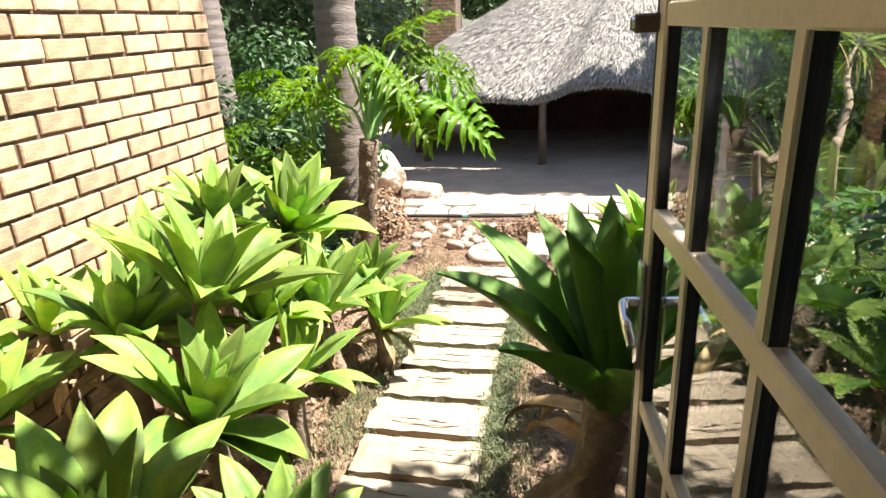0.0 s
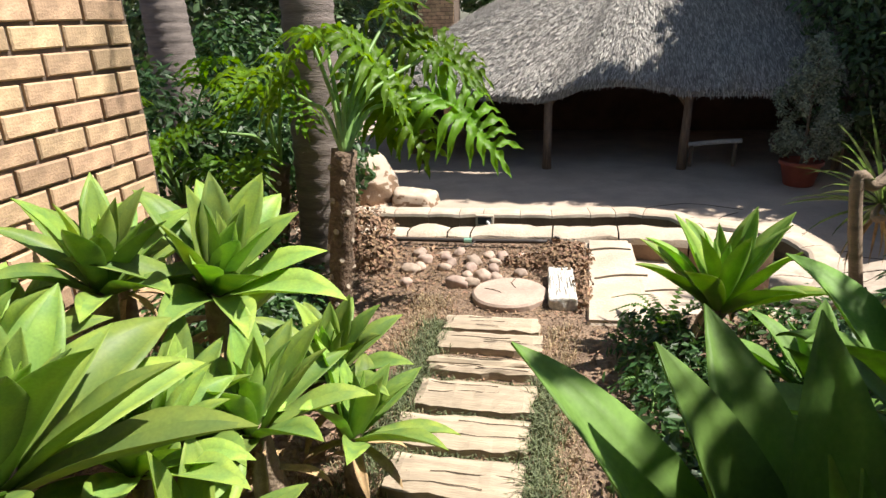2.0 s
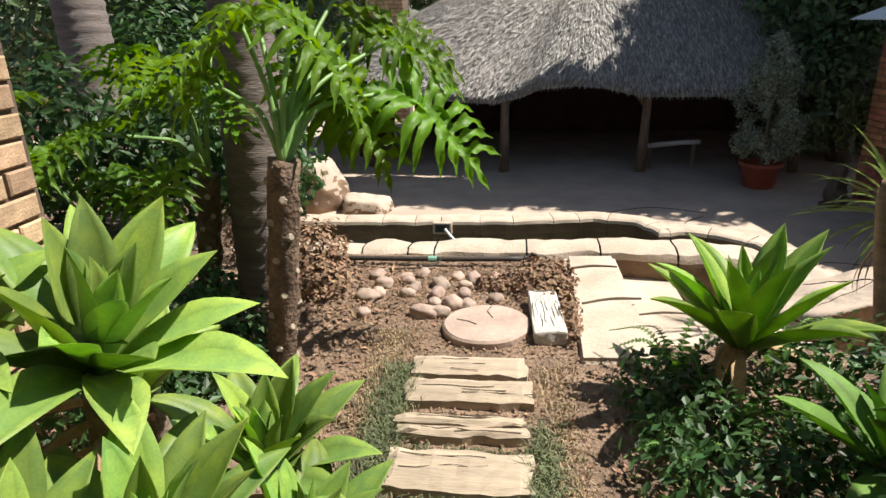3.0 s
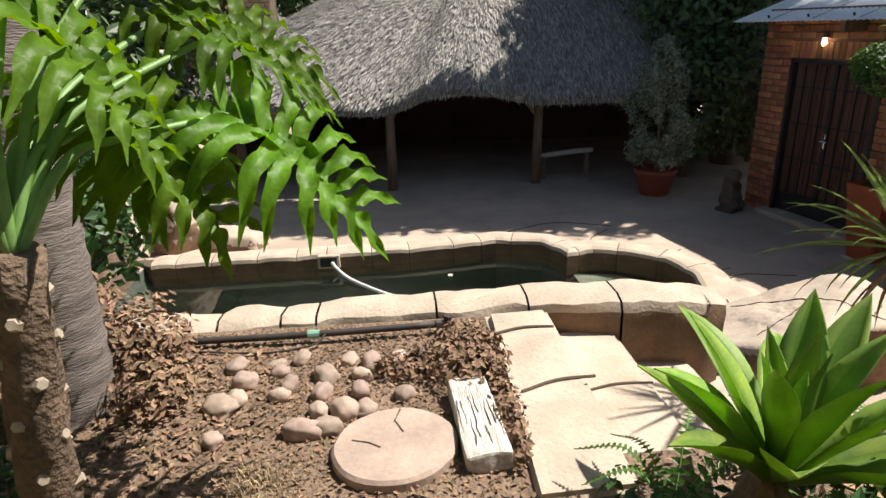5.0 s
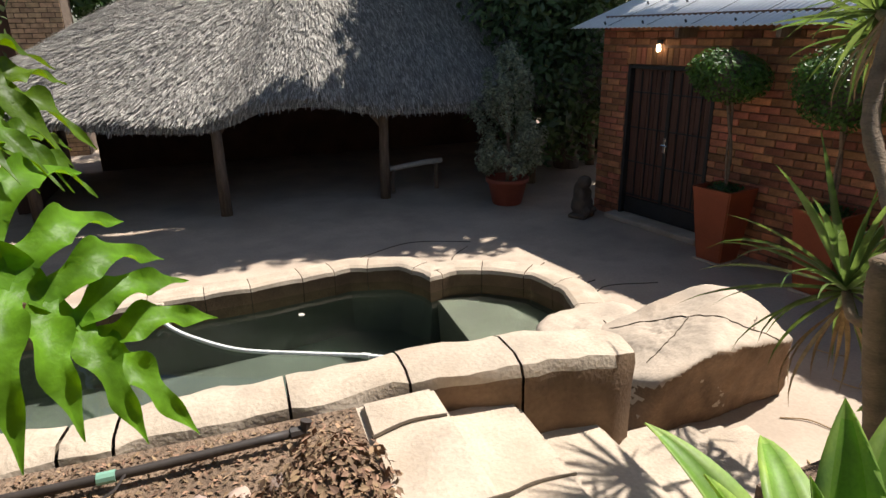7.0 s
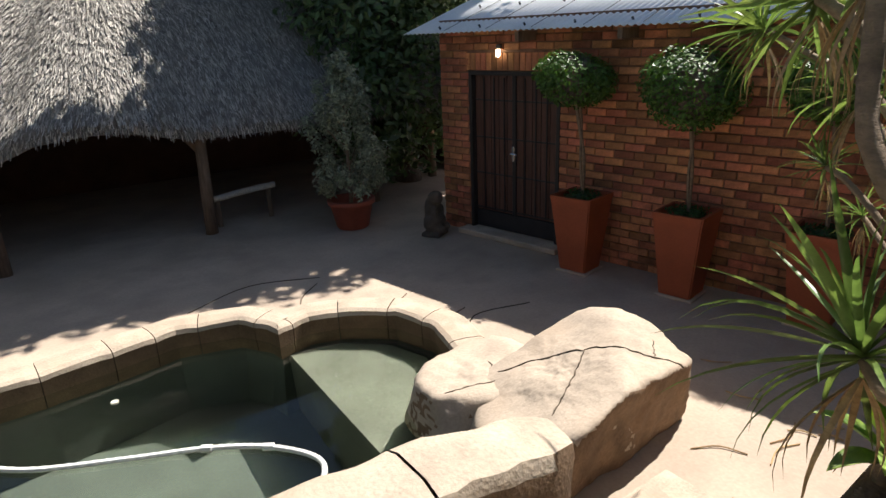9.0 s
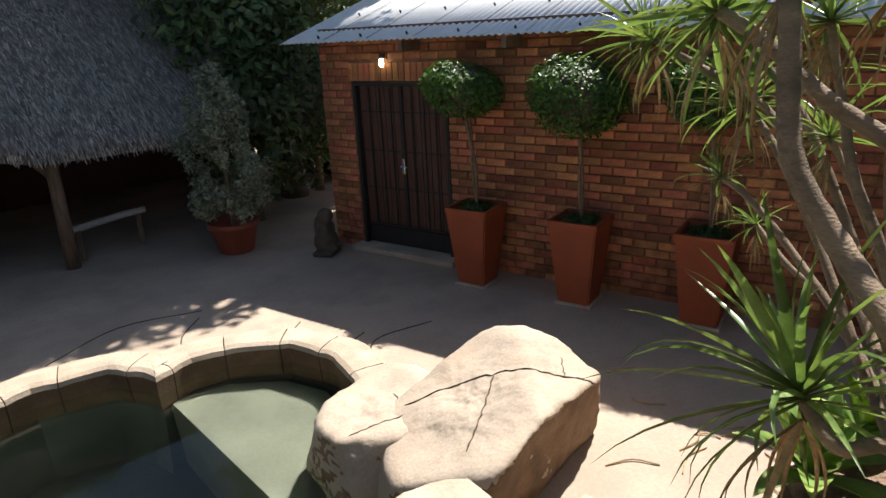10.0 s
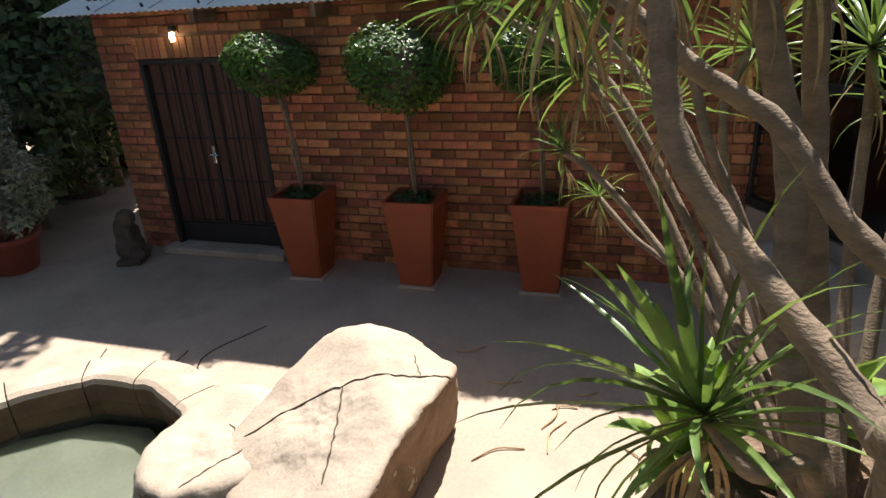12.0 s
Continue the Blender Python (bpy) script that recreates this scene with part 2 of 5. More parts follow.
def join(bm, b):
    if bm is None:
        return b
    me = bpy.data.meshes.new("tmp")
    b.to_mesh(me)
    b.free()
    bm.from_mesh(me)
    bpy.data.meshes.remove(me)
    return bm


def tube(points, radii, n=8, bm=None, cap=True, wob=0.0):
    bm = bm or bmesh.new()
    pts = [Vector(p) for p in points]
    rings = []
    for i, p in enumerate(pts):
        d = (pts[min(i + 1, len(pts) - 1)] - pts[max(i - 1, 0)]).normalized()
        a = d.orthogonal().normalized() if abs(d.z) > 0.95 else d.cross(Vector((0, 0, 1))).normalized()
        if rings and a.dot(last) < 0:
            a = -a
        last = a
        b = d.cross(a)
        r = radii[i] if not isinstance(radii, (int, float)) else radii
        ring = []
        for k in range(n):
            t = 2 * math.pi * k / n
            rr = r * (1 + wob * math.sin(3 * t + i * 1.7) + wob * 0.6 * math.sin(7 * t + i))
            ring.append(bm.verts.new(p + (a * math.cos(t) + b * math.sin(t)) * rr))
        rings.append(ring)
    for r0, r1 in zip(rings, rings[1:]):
        for k in range(n):
            bm.faces.new((r0[k], r0[(k + 1) % n], r1[(k + 1) % n], r1[k]))
    if cap:
        bm.faces.new(list(reversed(rings[0])))
        bm.faces.new(rings[-1])
    return bm


def curve_pts(ctrl, n):
    """Catmull-Rom through ctrl, n points a span."""
    c = [Vector(p) for p in ctrl]
    c = [c[0] * 2 - c[1]] + c + [c[-1] * 2 - c[-2]]
    out = []
    for i in range(1, len(c) - 2):
        for k in range(n):
            t = k / n
            p0, p1, p2, p3 = c[i - 1:i + 3]
            out.append(0.5 * ((2 * p1) + (p2 - p0) * t + (2 * p0 - 5 * p1 + 4 * p2 - p3) * t * t + (3 * p1 - p0 - 3 * p2 + p3) * t ** 3))
    out.append(c[-2])
    return out


def displace(bm, amp, freq, seed=0.0):
    for v in bm.verts:
        p = v.co * freq + Vector((seed, seed * 1.3, seed * 0.7))
        v.co += Vector((noise.noise(p), noise.noise(p + Vector((31, 0, 0))), noise.noise(p + Vector((0, 57, 0))))) * amp
    return bm


def poly_prism(pts, z0, z1, bm=None):
    """A prism over a plan polygon (counter-clockwise)."""
    b = bmesh.new()
    lo = [b.verts.new((x, y, z0)) for x, y in pts]
    hi = [b.verts.new((x, y, z1)) for x, y in pts]
    b.faces.new(hi)
    b.faces.new(list(reversed(lo)))
    b.normal_update()
    for i in range(len(pts)):
        j = (i + 1) % len(pts)
        b.faces.new((lo[i], lo[j], hi[j], hi[i]))
    bmesh.ops.triangulate(b, faces=[f for f in b.faces if len(f.verts) > 4])
    return join(bm, b)


def rock_bm(sx, sy, sz, seed, rough=0.12, sub=4, flat=0.0, power=2.6):
    """A rounded, blocky rock whose base centre is at the origin."""
    b = bmesh.new()
    bmesh.ops.create_icosphere(b, subdivisions=sub, radius=1.0)
    for v in b.verts:
        d = v.co.normalized()
        k = (abs(d.x) ** power + abs(d.y) ** power + abs(d.z) ** power) ** (-1 / power)
        k *= 1 + rough * noise.noise(d * 1.7 + Vector((seed, 0, seed))) + rough * 0.4 * noise.noise(d * 4.5 + Vector((0, seed, 0)))
        v.co = Vector((d.x * k * sx, d.y * k * sy, d.z * k * sz + sz * (1 - flat)))
    return b


# ---- brickwork ----
def brick_mesh(length, material, h=0.088, deep=0.06):
    bm = bmesh.new()
    c = 0.006
    f = [bm.verts.new(p) for p in ((c, 0, c), (length - c, 0, c), (length - c, 0, h - c), (c, 0, h - c))]
    r = [bm.verts.new(p) for p in ((0, c, 0), (length, c, 0), (length, c, h), (0, c, h))]
    k = [bm.verts.new(p) for p in ((0, deep, 0), (length, deep, 0), (length, deep, h), (0, deep, h))]
    bm.faces.new(f)
    for i in range(4):
        j = (i + 1) % 4
        bm.faces.new((r[i], r[j], f[j], f[i]))
        bm.faces.new((k[i], k[j], r[j], r[i]))
    return mesh_of("brick", bm, material)


def lay_bricks(parent, place, length, height, material, far_material, pitch=0.25, course=0.1, joint=0.013, holes=(), near=(0, 1e9), seed=1, first=0):
    """Running bond on the face of place (x along the wall, -y outward, z up); bricks inside near=(from, to) along x are parts, the rest joined."""
    r = random.Random(seed)
    full, half = brick_mesh(pitch - joint, material, course - joint), brick_mesh(pitch / 2 - joint, material, course - joint)
    far_v, far_f = [], []
    count = first
    for row in range(int(height / course)):
        z = row * course
        spans = [(0.0, length)]
        for a, b, c, d in holes:
            if c - .02 < z + course / 2 < d:
                spans = [q for u, v in spans for q in ((u, min(v, a)), (max(u, b), v)) if q[1] - q[0] > .03]
        for u, v in spans:
            x, k = u, 0
            while x < v - 0.03:
                w = pitch / 2 if k == 0 and row % 2 else pitch
                k += 1
                w = min(w, v - x)
                m = place @ pose(x + r.uniform(-.002, .002), -0.018 + r.uniform(-.004, .004), z + r.uniform(-.002, .002), 0, r.uniform(-.8, .8), r.uniform(-.7, .7))
                me = full if w > pitch * .75 else half
                m = m @ Matrix.Diagonal(((w - joint) / ((pitch if me is full else pitch / 2) - joint), 1, 1, 1))
                if w > joint + .02:
                    if near[0] <= x + w / 2 <= near[1] and near[2] <= z <= near[3] and count < 300:
                        count += 1
                        ob = new("brick", me)
                        ob.parent = parent
                        ob.matrix_basis = m
                    else:
                        base = len(far_v)
                        far_v += [m @ q.co for q in me.vertices]
                        far_f += [[base + i for i in p.vertices] for p in me.polygons]
                x += w
    if far_f:
        ob = part("brickwork", raw("brickwork", far_v, far_f, far_material), None, parent)
        tagged(ob, kind="stuff")


# ---- leaves and plants ----
def leaf_mesh(name, length, width, lean, bend, material, thick=0.012, n=9, channel=0.25, curl=0.0, neck=0.5, wave=0.0, margin=None):
    """A thick tapered leaf, rooted at the origin, leaning toward +x from the vertical by lean and bending on by bend (degrees)."""
    verts, faces = [], []
    p = Vector((0, 0, 0))
    rows = []
    for i in range(n + 1):
        s = i / n
        a = radians(lean + bend * s * s)
        d = Vector((math.sin(a), 0, math.cos(a)))
        nrm = Vector((-math.cos(a), 0, math.sin(a)))
        if s < 0.58:
            w = neck + (1 - neck) * math.sin(s / 0.58 * math.pi / 2)
        else:
            q_ = (s - 0.58) / 0.42
            w = (1 - q_ ** 1.9) * .86 + .14 * (1 - q_) ** 2
        w = max(w * width / 2, 0.0015)
        row = []
        for layer in (1, -1):
            for q in (-1, -0.5, 0, 0.5, 1):
                off = nrm * (channel * w * (abs(q) ** 1.6) * 0.9 + (thick * (1 - s * 0.7) * (1 - q * q * 0.92)) * (0.2 if layer == 1 else -0.8))
                tw = wave * math.sin(s * 9 + q * 2) * w
                row.append(len(verts))
                verts.append(p + Vector((0, 1, 0)) * (q * w + curl * s * s * length) + off + nrm * tw)
        rows.append(row)
        p = p + d * (length / n)
    for r0, r1 in zip(rows, rows[1:]):
        for k in range(4):
            faces.append((r0[k], r0[k + 1], r1[k + 1], r1[k]))
            faces.append((r0[5 + k + 1], r0[5 + k], r1[5 + k], r1[5 + k + 1]))
        faces.append((r0[5], r0[0], r1[0], r1[5]))
        faces.append((r0[4], r0[9], r1[9], r1[4]))
    me = raw(name, verts, faces, material, True)
    if margin:
        me.materials.append(margin)
        for i, f in enumerate(me.polygons):
            if i % 10 in (0, 6, 8, 9) and i // 10 > 2 or i // 10 >= n - 1:
                f.material_index = 1
    return me


def agave_leaves(material, key, margin=None):
    r = random.Random(key)
    out = []
    for lean, bend in ((3, 8), (12, 12), (22, 16), (33, 20), (44, 26), (56, 34), (70, 44)):
        out.append([leaf_mesh("leaf", 1.0, r.uniform(0.24, 0.32), lean + r.uniform(-7, 7), bend + r.uniform(-22, 18), material, 0.032, 12, 0.55, r.uniform(-.10, .10), 0.42, 0.05, margin) for _ in range(3)])
    return out


AG_LIGHT = agave_leaves(M_AGAVE, 3, M_AGAVE_EDGE)
AG_DARK = agave_leaves(M_AGAVE_DK, 4)
DRY_LEAF = leaf_mesh("dead_leaf", 1.0, 0.16, 95, 80, M_DRYLEAF, 0.02, 8, 0.6, 0.1, 0.6, 0.12)


def agave(x, y, z, size, leaves, seed, label, group, count=20, ground=0.0, tilt=(0, 0), dry=5, wide=1.0, spread=6):
    """A rosette of thick leaves on a leaning bare stalk."""
    r = random.Random(seed)
    root = thing("agave_plant", label, "plant", group, m=pose(x, y, ground))
    h = z - ground
    lx, ly = r.uniform(-.08, .08), r.uniform(-.08, .08)
    part("stalk", tube(curve_pts([(lx, ly, -0.03), (lx * .6, ly * .6, h * .45), (0, 0, h)], 4), [0.055 * size / .4] * 4 + [0.045 * size / .4] * 5, 8, wob=0.08), M_STALK, root, "rough brown bare stalk", smooth=True)
    az = r.uniform(0, 360)
    for i in range(count):
        k = i / (count - 1)
        cls = min(spread, int(k * (spread + 1)))
        az += 137.5 + r.uniform(-9, 9)
        s = size * (0.62 + 0.45 * math.sin(min(1, k * 1.25) * math.pi / 2)) * r.uniform(0.9, 1.1)
        me = r.choice(leaves[cls])
        ob = new("leaf", me)
        ob.parent = root
        ob.matrix_basis = pose(0, 0, h - 0.05 * size * k * 2, tilt[0], tilt[1], 0) @ pose(0, 0, 0, 0, r.uniform(-5, 5), az) @ Matrix.Translation((0.02 + .015 * k, 0, 0)) @ Matrix.Diagonal((s, s * wide, s, 1))
    for i in range(dry):
        ob = new("dead_leaf", DRY_LEAF)
        ob.parent = root
        s = size * r.uniform(.55, .85)
        ob.matrix_basis = pose(lx * .2, ly * .2, h * r.uniform(.55, .92), 0, 0, r.uniform(0, 360)) @ Matrix.Diagonal((s, s, s, 1))
    return root


def flakes(name, n, place, size, material, parent=None, seed=1, label="", category="", flat=1.0, narrow=0.5, group=""):
    """One object of many small leaf-shaped quads; place(r) gives a point and a normal."""
    r = random.Random(seed)
    verts, faces = [], []
    for _ in range(n):
        p, nr = place(r)
        nr = (Vector(nr) + Vector((r.uniform(-1, 1), r.uniform(-1, 1), r.uniform(-1, 1))) * flat).normalized()
        a = nr.orthogonal().normalized()
        a.rotate(Matrix.Rotation(r.uniform(0, 6.28), 3, nr))
        b = nr.cross(a)
        s = size * r.uniform(.6, 1.3)
        p = Vector(p)
        i = len(verts)
        verts += [p - a * s, p + b * s * narrow - a * s * .1 + nr * s * .12, p + a * s, p - b * s * narrow - a * s * .1 + nr * s * .12]
        faces += [(i, i + 1, i + 2), (i, i + 2, i + 3)]
    me = raw(name, verts, faces, material)
    ob = new(name, me)
    if parent is not None:
        ob.parent = parent
        if label:
            ob["label"] = label
    else:
        tagged(ob, label, category, group, "stuff")
    return ob


def in_blobs(blobs, shell=0.55):
    """Points in a set of ellipsoids (centre, radii), denser towards their skins."""
    def place(r):
        c, rad = r.choices(blobs, [b[1][0] * b[1][1] for b in blobs])[0]
        d = Vector((r.gauss(0, 1), r.gauss(0, 1), r.gauss(0, 1))).normalized()
        k = shell + (1 - shell) * r.random() ** .6
        lump = 1 + 0.18 * noise.noise(d * 3 + Vector(c))
        return (c[0] + d.x * rad[0] * k * lump, c[1] + d.y * rad[1] * k * lump, c[2] + d.z * rad[2] * k * lump), d + Vector((0, 0, .6))
    return place


def tree(x, y, ground, blobs, n, leaf, seed, label, trunk=0.2, material=M_TREE, name="tree"):
    r = random.Random(seed)
    root = thing(name, label, "tree", m=pose(x, y, ground))
    top = max(b[0][2] for b in blobs) - ground
    bm = tube(curve_pts([(0, 0, -.05), (r.uniform(-.2, .2), r.uniform(-.2, .2), top * .35), (r.uniform(-.3, .3), r.uniform(-.3, .3), top * .7)], 5), [trunk * (1 - .05 * i) for i in range(11)], 10, wob=.06)
    part("trunk", bm, M_BARK, root, smooth=True)
    for c, rad in blobs:
        e = Vector((c[0] - x, c[1] - y, c[2] - ground))
        s = Vector((0, 0, min(top * .5, e.z * .6)))
        mid = s.lerp(e, .5) + Vector((r.uniform(-.2, .2), r.uniform(-.2, .2), .2))
        part("limb", tube(curve_pts([s, mid, e], 4), [trunk * .45 * (1 - i * .09) for i in range(9)], 6), M_BARK, root, smooth=True)
    moved = [((c[0] - x, c[1] - y, c[2] - ground), rad) for c, rad in blobs]
    ob = flakes("crown", n, in_blobs(moved, .35), leaf, material, root, seed, flat=.9)
    return root

# ---- plan ----
Z_PATIO, Z_WATER = -1.12, -1.24
POOL = [(-2.0, 7.30), (2.15, 7.36), (2.60, 7.62), (2.86, 8.15), (3.25, 8.78), (3.74, 9.45), (3.86, 9.90), (3.72, 10.36), (3.32, 10.68), (3.02, 10.76), (2.84, 10.70), (2.72, 10.66), (2.68, 10.84), (2.52, 11.10),
        (2.00, 11.26), (1.47, 11.16), (0.96, 11.08), (-0.10, 11.02), (-2.0, 10.95)]
TERRACE = [(-10, -5), (5.2, -5), (5.2, 4.4), (3.5, 5.85), (1.26, 5.85), (1.26, 6.98), (-2.05, 6.98), (-2.1, 10.9), (-10, 10.9)]


def offset_loop(pts, d):
    out = []
    n = len(pts)
    for i in range(n):
        a, b, c = Vector(pts[i - 1]), Vector(pts[i]), Vector(pts[(i + 1) % n])
        n1 = Vector(((b - a).y, -(b - a).x)).normalized()
        n2 = Vector(((c - b).y, -(c - b).x)).normalized()
        m = (n1 + n2).normalized()
        out.append(tuple(b + m * (d / max(.5, m.dot(n1)))))
    return out


# ground: one sheet with the pool let into it
bm = bmesh.new()
outer = [bm.verts.new((x, y, Z_PATIO)) for x, y in ((-150, -150), (150, -150), (150, 150), (-150, 150))]
inner = [bm.verts.new((x, y, Z_PATIO)) for x, y in offset_loop(POOL, 0.10)]
edges = [bm.edges.new((outer[i], outer[(i + 1) % 4])) for i in range(4)] + [bm.edges.new((inner[i], inner[(i + 1) % len(inner)])) for i in range(len(inner))]
bmesh.ops.triangle_fill(bm, use_beauty=True, edges=edges)
for f in bm.faces:
    f.normal_update()
    if f.normal.z < 0:
        f.normal_flip()
solid("ground", bm, M_PATIO, "sandy cement screed patio and ground, partly shaded", "ground", kind="structure")

# pool basin
bm = bmesh.new()
loop = offset_loop(POOL, 0.10)
hi = [bm.verts.new((x, y, Z_PATIO)) for x, y in loop]
lo = [bm.verts.new((x, y, -2.5)) for x, y in offset_loop(POOL, -0.05)]
for i in range(len(hi)):
    j = (i + 1) % len(hi)
    bm.faces.new((hi[i], lo[i], lo[j], hi[j]))
bm.faces.new(lo)
bmesh.ops.triangulate(bm, faces=[f for f in bm.faces if len(f.verts) > 4])
basin = solid("pool_basin", bm, M_POOL, "dark green-grey plastered swimming pool basin", "pool", kind="structure")
shelf = [(2.78, 8.3), (3.18, 8.86), (3.66, 9.50), (3.77, 9.90), (3.64, 10.30), (3.28, 10.63), (2.82, 10.74)]
part("pool_shelf", poly_prism(shelf, -2.5, -1.50), M_SHELF_LIT, basin, "shallow pool shelf, its sunlit paleness put in the colour")
bm = bmesh.new()
wv = [bm.verts.new((x, y, Z_WATER)) for x, y in offset_loop(POOL, 0.06)]
bm.faces.new(wv)
water = solid("water", bm, M_WATER, "still dark green pool water", "water", kind="structure")
water.visible_shadow = False

# raised garden terrace
terrace = solid("terrace_ground", poly_prism(TERRACE, Z_PATIO - .05, 0.0), M_SOIL, "raised garden bed of brown soil with leaf litter", "soil", kind="structure")


solid("planting_bed", poly_prism([(2.72, 5.7), (4.6, 5.2), (4.45, 6.1), (3.95, 6.5), (3.3, 6.46), (2.74, 6.42)], Z_PATIO - .05, -.36), M_SOIL, "lower soil bed under the dragon tree", "soil", kind="structure")

# ---- coping round the pool ----
def coping_run(name, pts, width, top, skirt, parent, piece=0.42, mat_=M_COPING, bulge=0.03, seed=1):
    """Rounded cement coping stones laid along pts, inner edge on the line, each a piece of its own with a dark joint between."""
    r = random.Random(seed)
    P = [Vector((*p, 0)) for p in pts]
    acc = [0.0]
    for a, b in zip(P, P[1:]):
        acc.append(acc[-1] + (b - a).length)

    def where(s):
        s = max(0, min(acc[-1], s))
        for i in range(len(P) - 1):
            if s <= acc[i + 1] + 1e-9:
                return P[i].lerp(P[i + 1], (s - acc[i]) / max(1e-6, acc[i + 1] - acc[i]))
        return P[-1]

    prof = [(0.02, skirt), (0.0, top - .06), (0.012, top - .02), (0.05, top), (width * .5, top + .008), (width - .04, top), (width - .004, top - .03), (width, skirt)]
    s = 0.0
    while s < acc[-1] - .05:
        e = min(acc[-1], s + piece * r.uniform(.75, 1.25))
        if acc[-1] - e < piece * .4:
            e = acc[-1]
        steps = max(2, int((e - s) / .08))
        bm = bmesh.new()
        rows = []
        for k in range(steps + 1):
            q = s + .004 + (e - s - .008) * k / steps
            p = where(q)
            d = (where(q + .12) - where(q - .12)).normalized()
            out = Vector((d.y, -d.x, 0))
            end = .006 if k in (0, steps) else 0
            row = []
            for w, z in prof:
                j = noise.noise(Vector((p.x * 3, p.y * 3, z * 4 + w * 5))) * bulge * .5
                row.append(bm.verts.new(p + out * (w + j) + Vector((0, 0, z - end * 1.5 + j * .4))))
            rows.append(row)
        for a, b in zip(rows, rows[1:]):
            for i in range(len(prof) - 1):
                bm.faces.new((a[i], a[i + 1], b[i + 1], b[i]))
        bm.faces.new(rows[0][::-1])
        bm.faces.new(rows[-1])
        bm.normal_update()
        # Upright faces below the lip get the brown with shade in it.
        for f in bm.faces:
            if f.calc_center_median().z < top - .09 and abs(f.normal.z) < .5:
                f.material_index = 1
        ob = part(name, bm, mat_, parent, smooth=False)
        ob.data.materials.append(M_BROWN_SHADE)
        s = e


coping = thing("pool_coping", "cream cement pool coping with dark joints", "coping", kind="structure")
# the run goes round clockwise as seen from above so that 'out' points away from the water
far_edge = [p for p in POOL[4:]]
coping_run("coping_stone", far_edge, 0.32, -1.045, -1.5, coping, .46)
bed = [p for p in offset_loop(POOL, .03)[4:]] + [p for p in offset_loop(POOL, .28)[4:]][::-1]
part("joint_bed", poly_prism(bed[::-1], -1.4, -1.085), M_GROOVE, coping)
# low wall between garden and pool
wall_line = [(2.6, 7.11), (2.1, 7.19), (1.5, 7.18), (.9, 7.17), (.3, 7.15), (-.3, 7.14), (-1.0, 7.2), (-1.9, 7.25)]


def garden_wall():
    root = thing("pool_retaining_wall", "cream cement garden wall with rounded top and cracks, beside the pool", "wall", kind="structure")
    tops = [0.02, 0.05, 0.05, 0.045, 0.03, 0.0, -.03, -.05]
    cuts = [2.55, 1.98, 1.50, 1.02, 0.40, 0.22, -.10, -.62, -1.2, -1.9]
    r = random.Random(5)
    for a, b in zip(cuts, cuts[1:]):
        bm = bmesh.new()
        rows = []
        steps = max(3, int((a - b) / .06))
        for k in range(steps + 1):
            x = a - .006 + (b - a + .012) * k / steps
            y = float(np.interp(-x, [-q[0] for q in wall_line], [q[1] for q in wall_line]))
            zt = float(np.interp(-x, [-q[0] for q in wall_line], tops))
            end = min(k, steps - k)
            rnd = .004 if end == 0 else 0
            tip = 1.0
            if x > 2.5:
                tip = 1 - ((x - 2.5) / .1) ** 2 * .3
            row = []
            pool_side = float(np.interp(x, [1.8, 2.1, 2.4, 2.55], [1.0, .9, .45, .12]))
            bed_side = float(np.interp(x, [1.0, 1.6, 2.1, 2.4, 2.55], [1.0, 1.2, 1.6, 1.4, .9]))
            crisp = float(np.interp(x, [1.2, 1.8], [0, 1]))
            for dy, dz in ((.15, -1.5), (.15, -.09), (.125, -.03), (.06, -.003), (-.05 - .035 * crisp, -.012 * crisp), (-.11 - .015 * crisp, -.035 + .008 * crisp), (-.135, -.10 + .03 * crisp), (-.115 - .012 * crisp, -.2), (-.12 - .01 * crisp, -1.2)):
                p = Vector((x, y + dy * tip * (pool_side if dy > 0 else bed_side), zt + dz - rnd - (1 - tip) * .12))
                jj = noise.noise(p * 3) * .045 + noise.noise(p * 8) * .016 + noise.noise(p * 24) * .005
                row.append(bm.verts.new(p + Vector((0, jj, jj * .7))))
            rows.append(row)
        for u, v in zip(rows, rows[1:]):
            for i in range(8):
                bm.faces.new((u[i], u[i + 1], v[i + 1], v[i]))
        if a > 2.5:
            bm.faces.new([bm.verts.new(v.co) for v in rows[0]])
        # Low and upright faces get the brown that includes their shade.
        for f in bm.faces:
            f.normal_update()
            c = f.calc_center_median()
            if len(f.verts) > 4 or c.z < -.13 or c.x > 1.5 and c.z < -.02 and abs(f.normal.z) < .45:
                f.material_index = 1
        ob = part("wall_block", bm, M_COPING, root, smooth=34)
        ob.data.materials.append(M_BROWN_SHADE)
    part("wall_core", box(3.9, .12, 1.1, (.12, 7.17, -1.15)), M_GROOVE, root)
    return root


garden_wall()

# ---- steps from the garden down to the patio ----
steps = thing("garden_steps", "cream cement steps with dark grooves, winding down beside the wall", "steps", kind="structure")
STEP_X = [(1.24, 1.58, 0.03), (1.58, 1.97, -.15), (1.97, 2.36, -.31), (2.36, 2.75, -.48), (2.75, 3.1, -.64), (3.1, 3.42, -.80), (3.42, 3.75, -.96)]
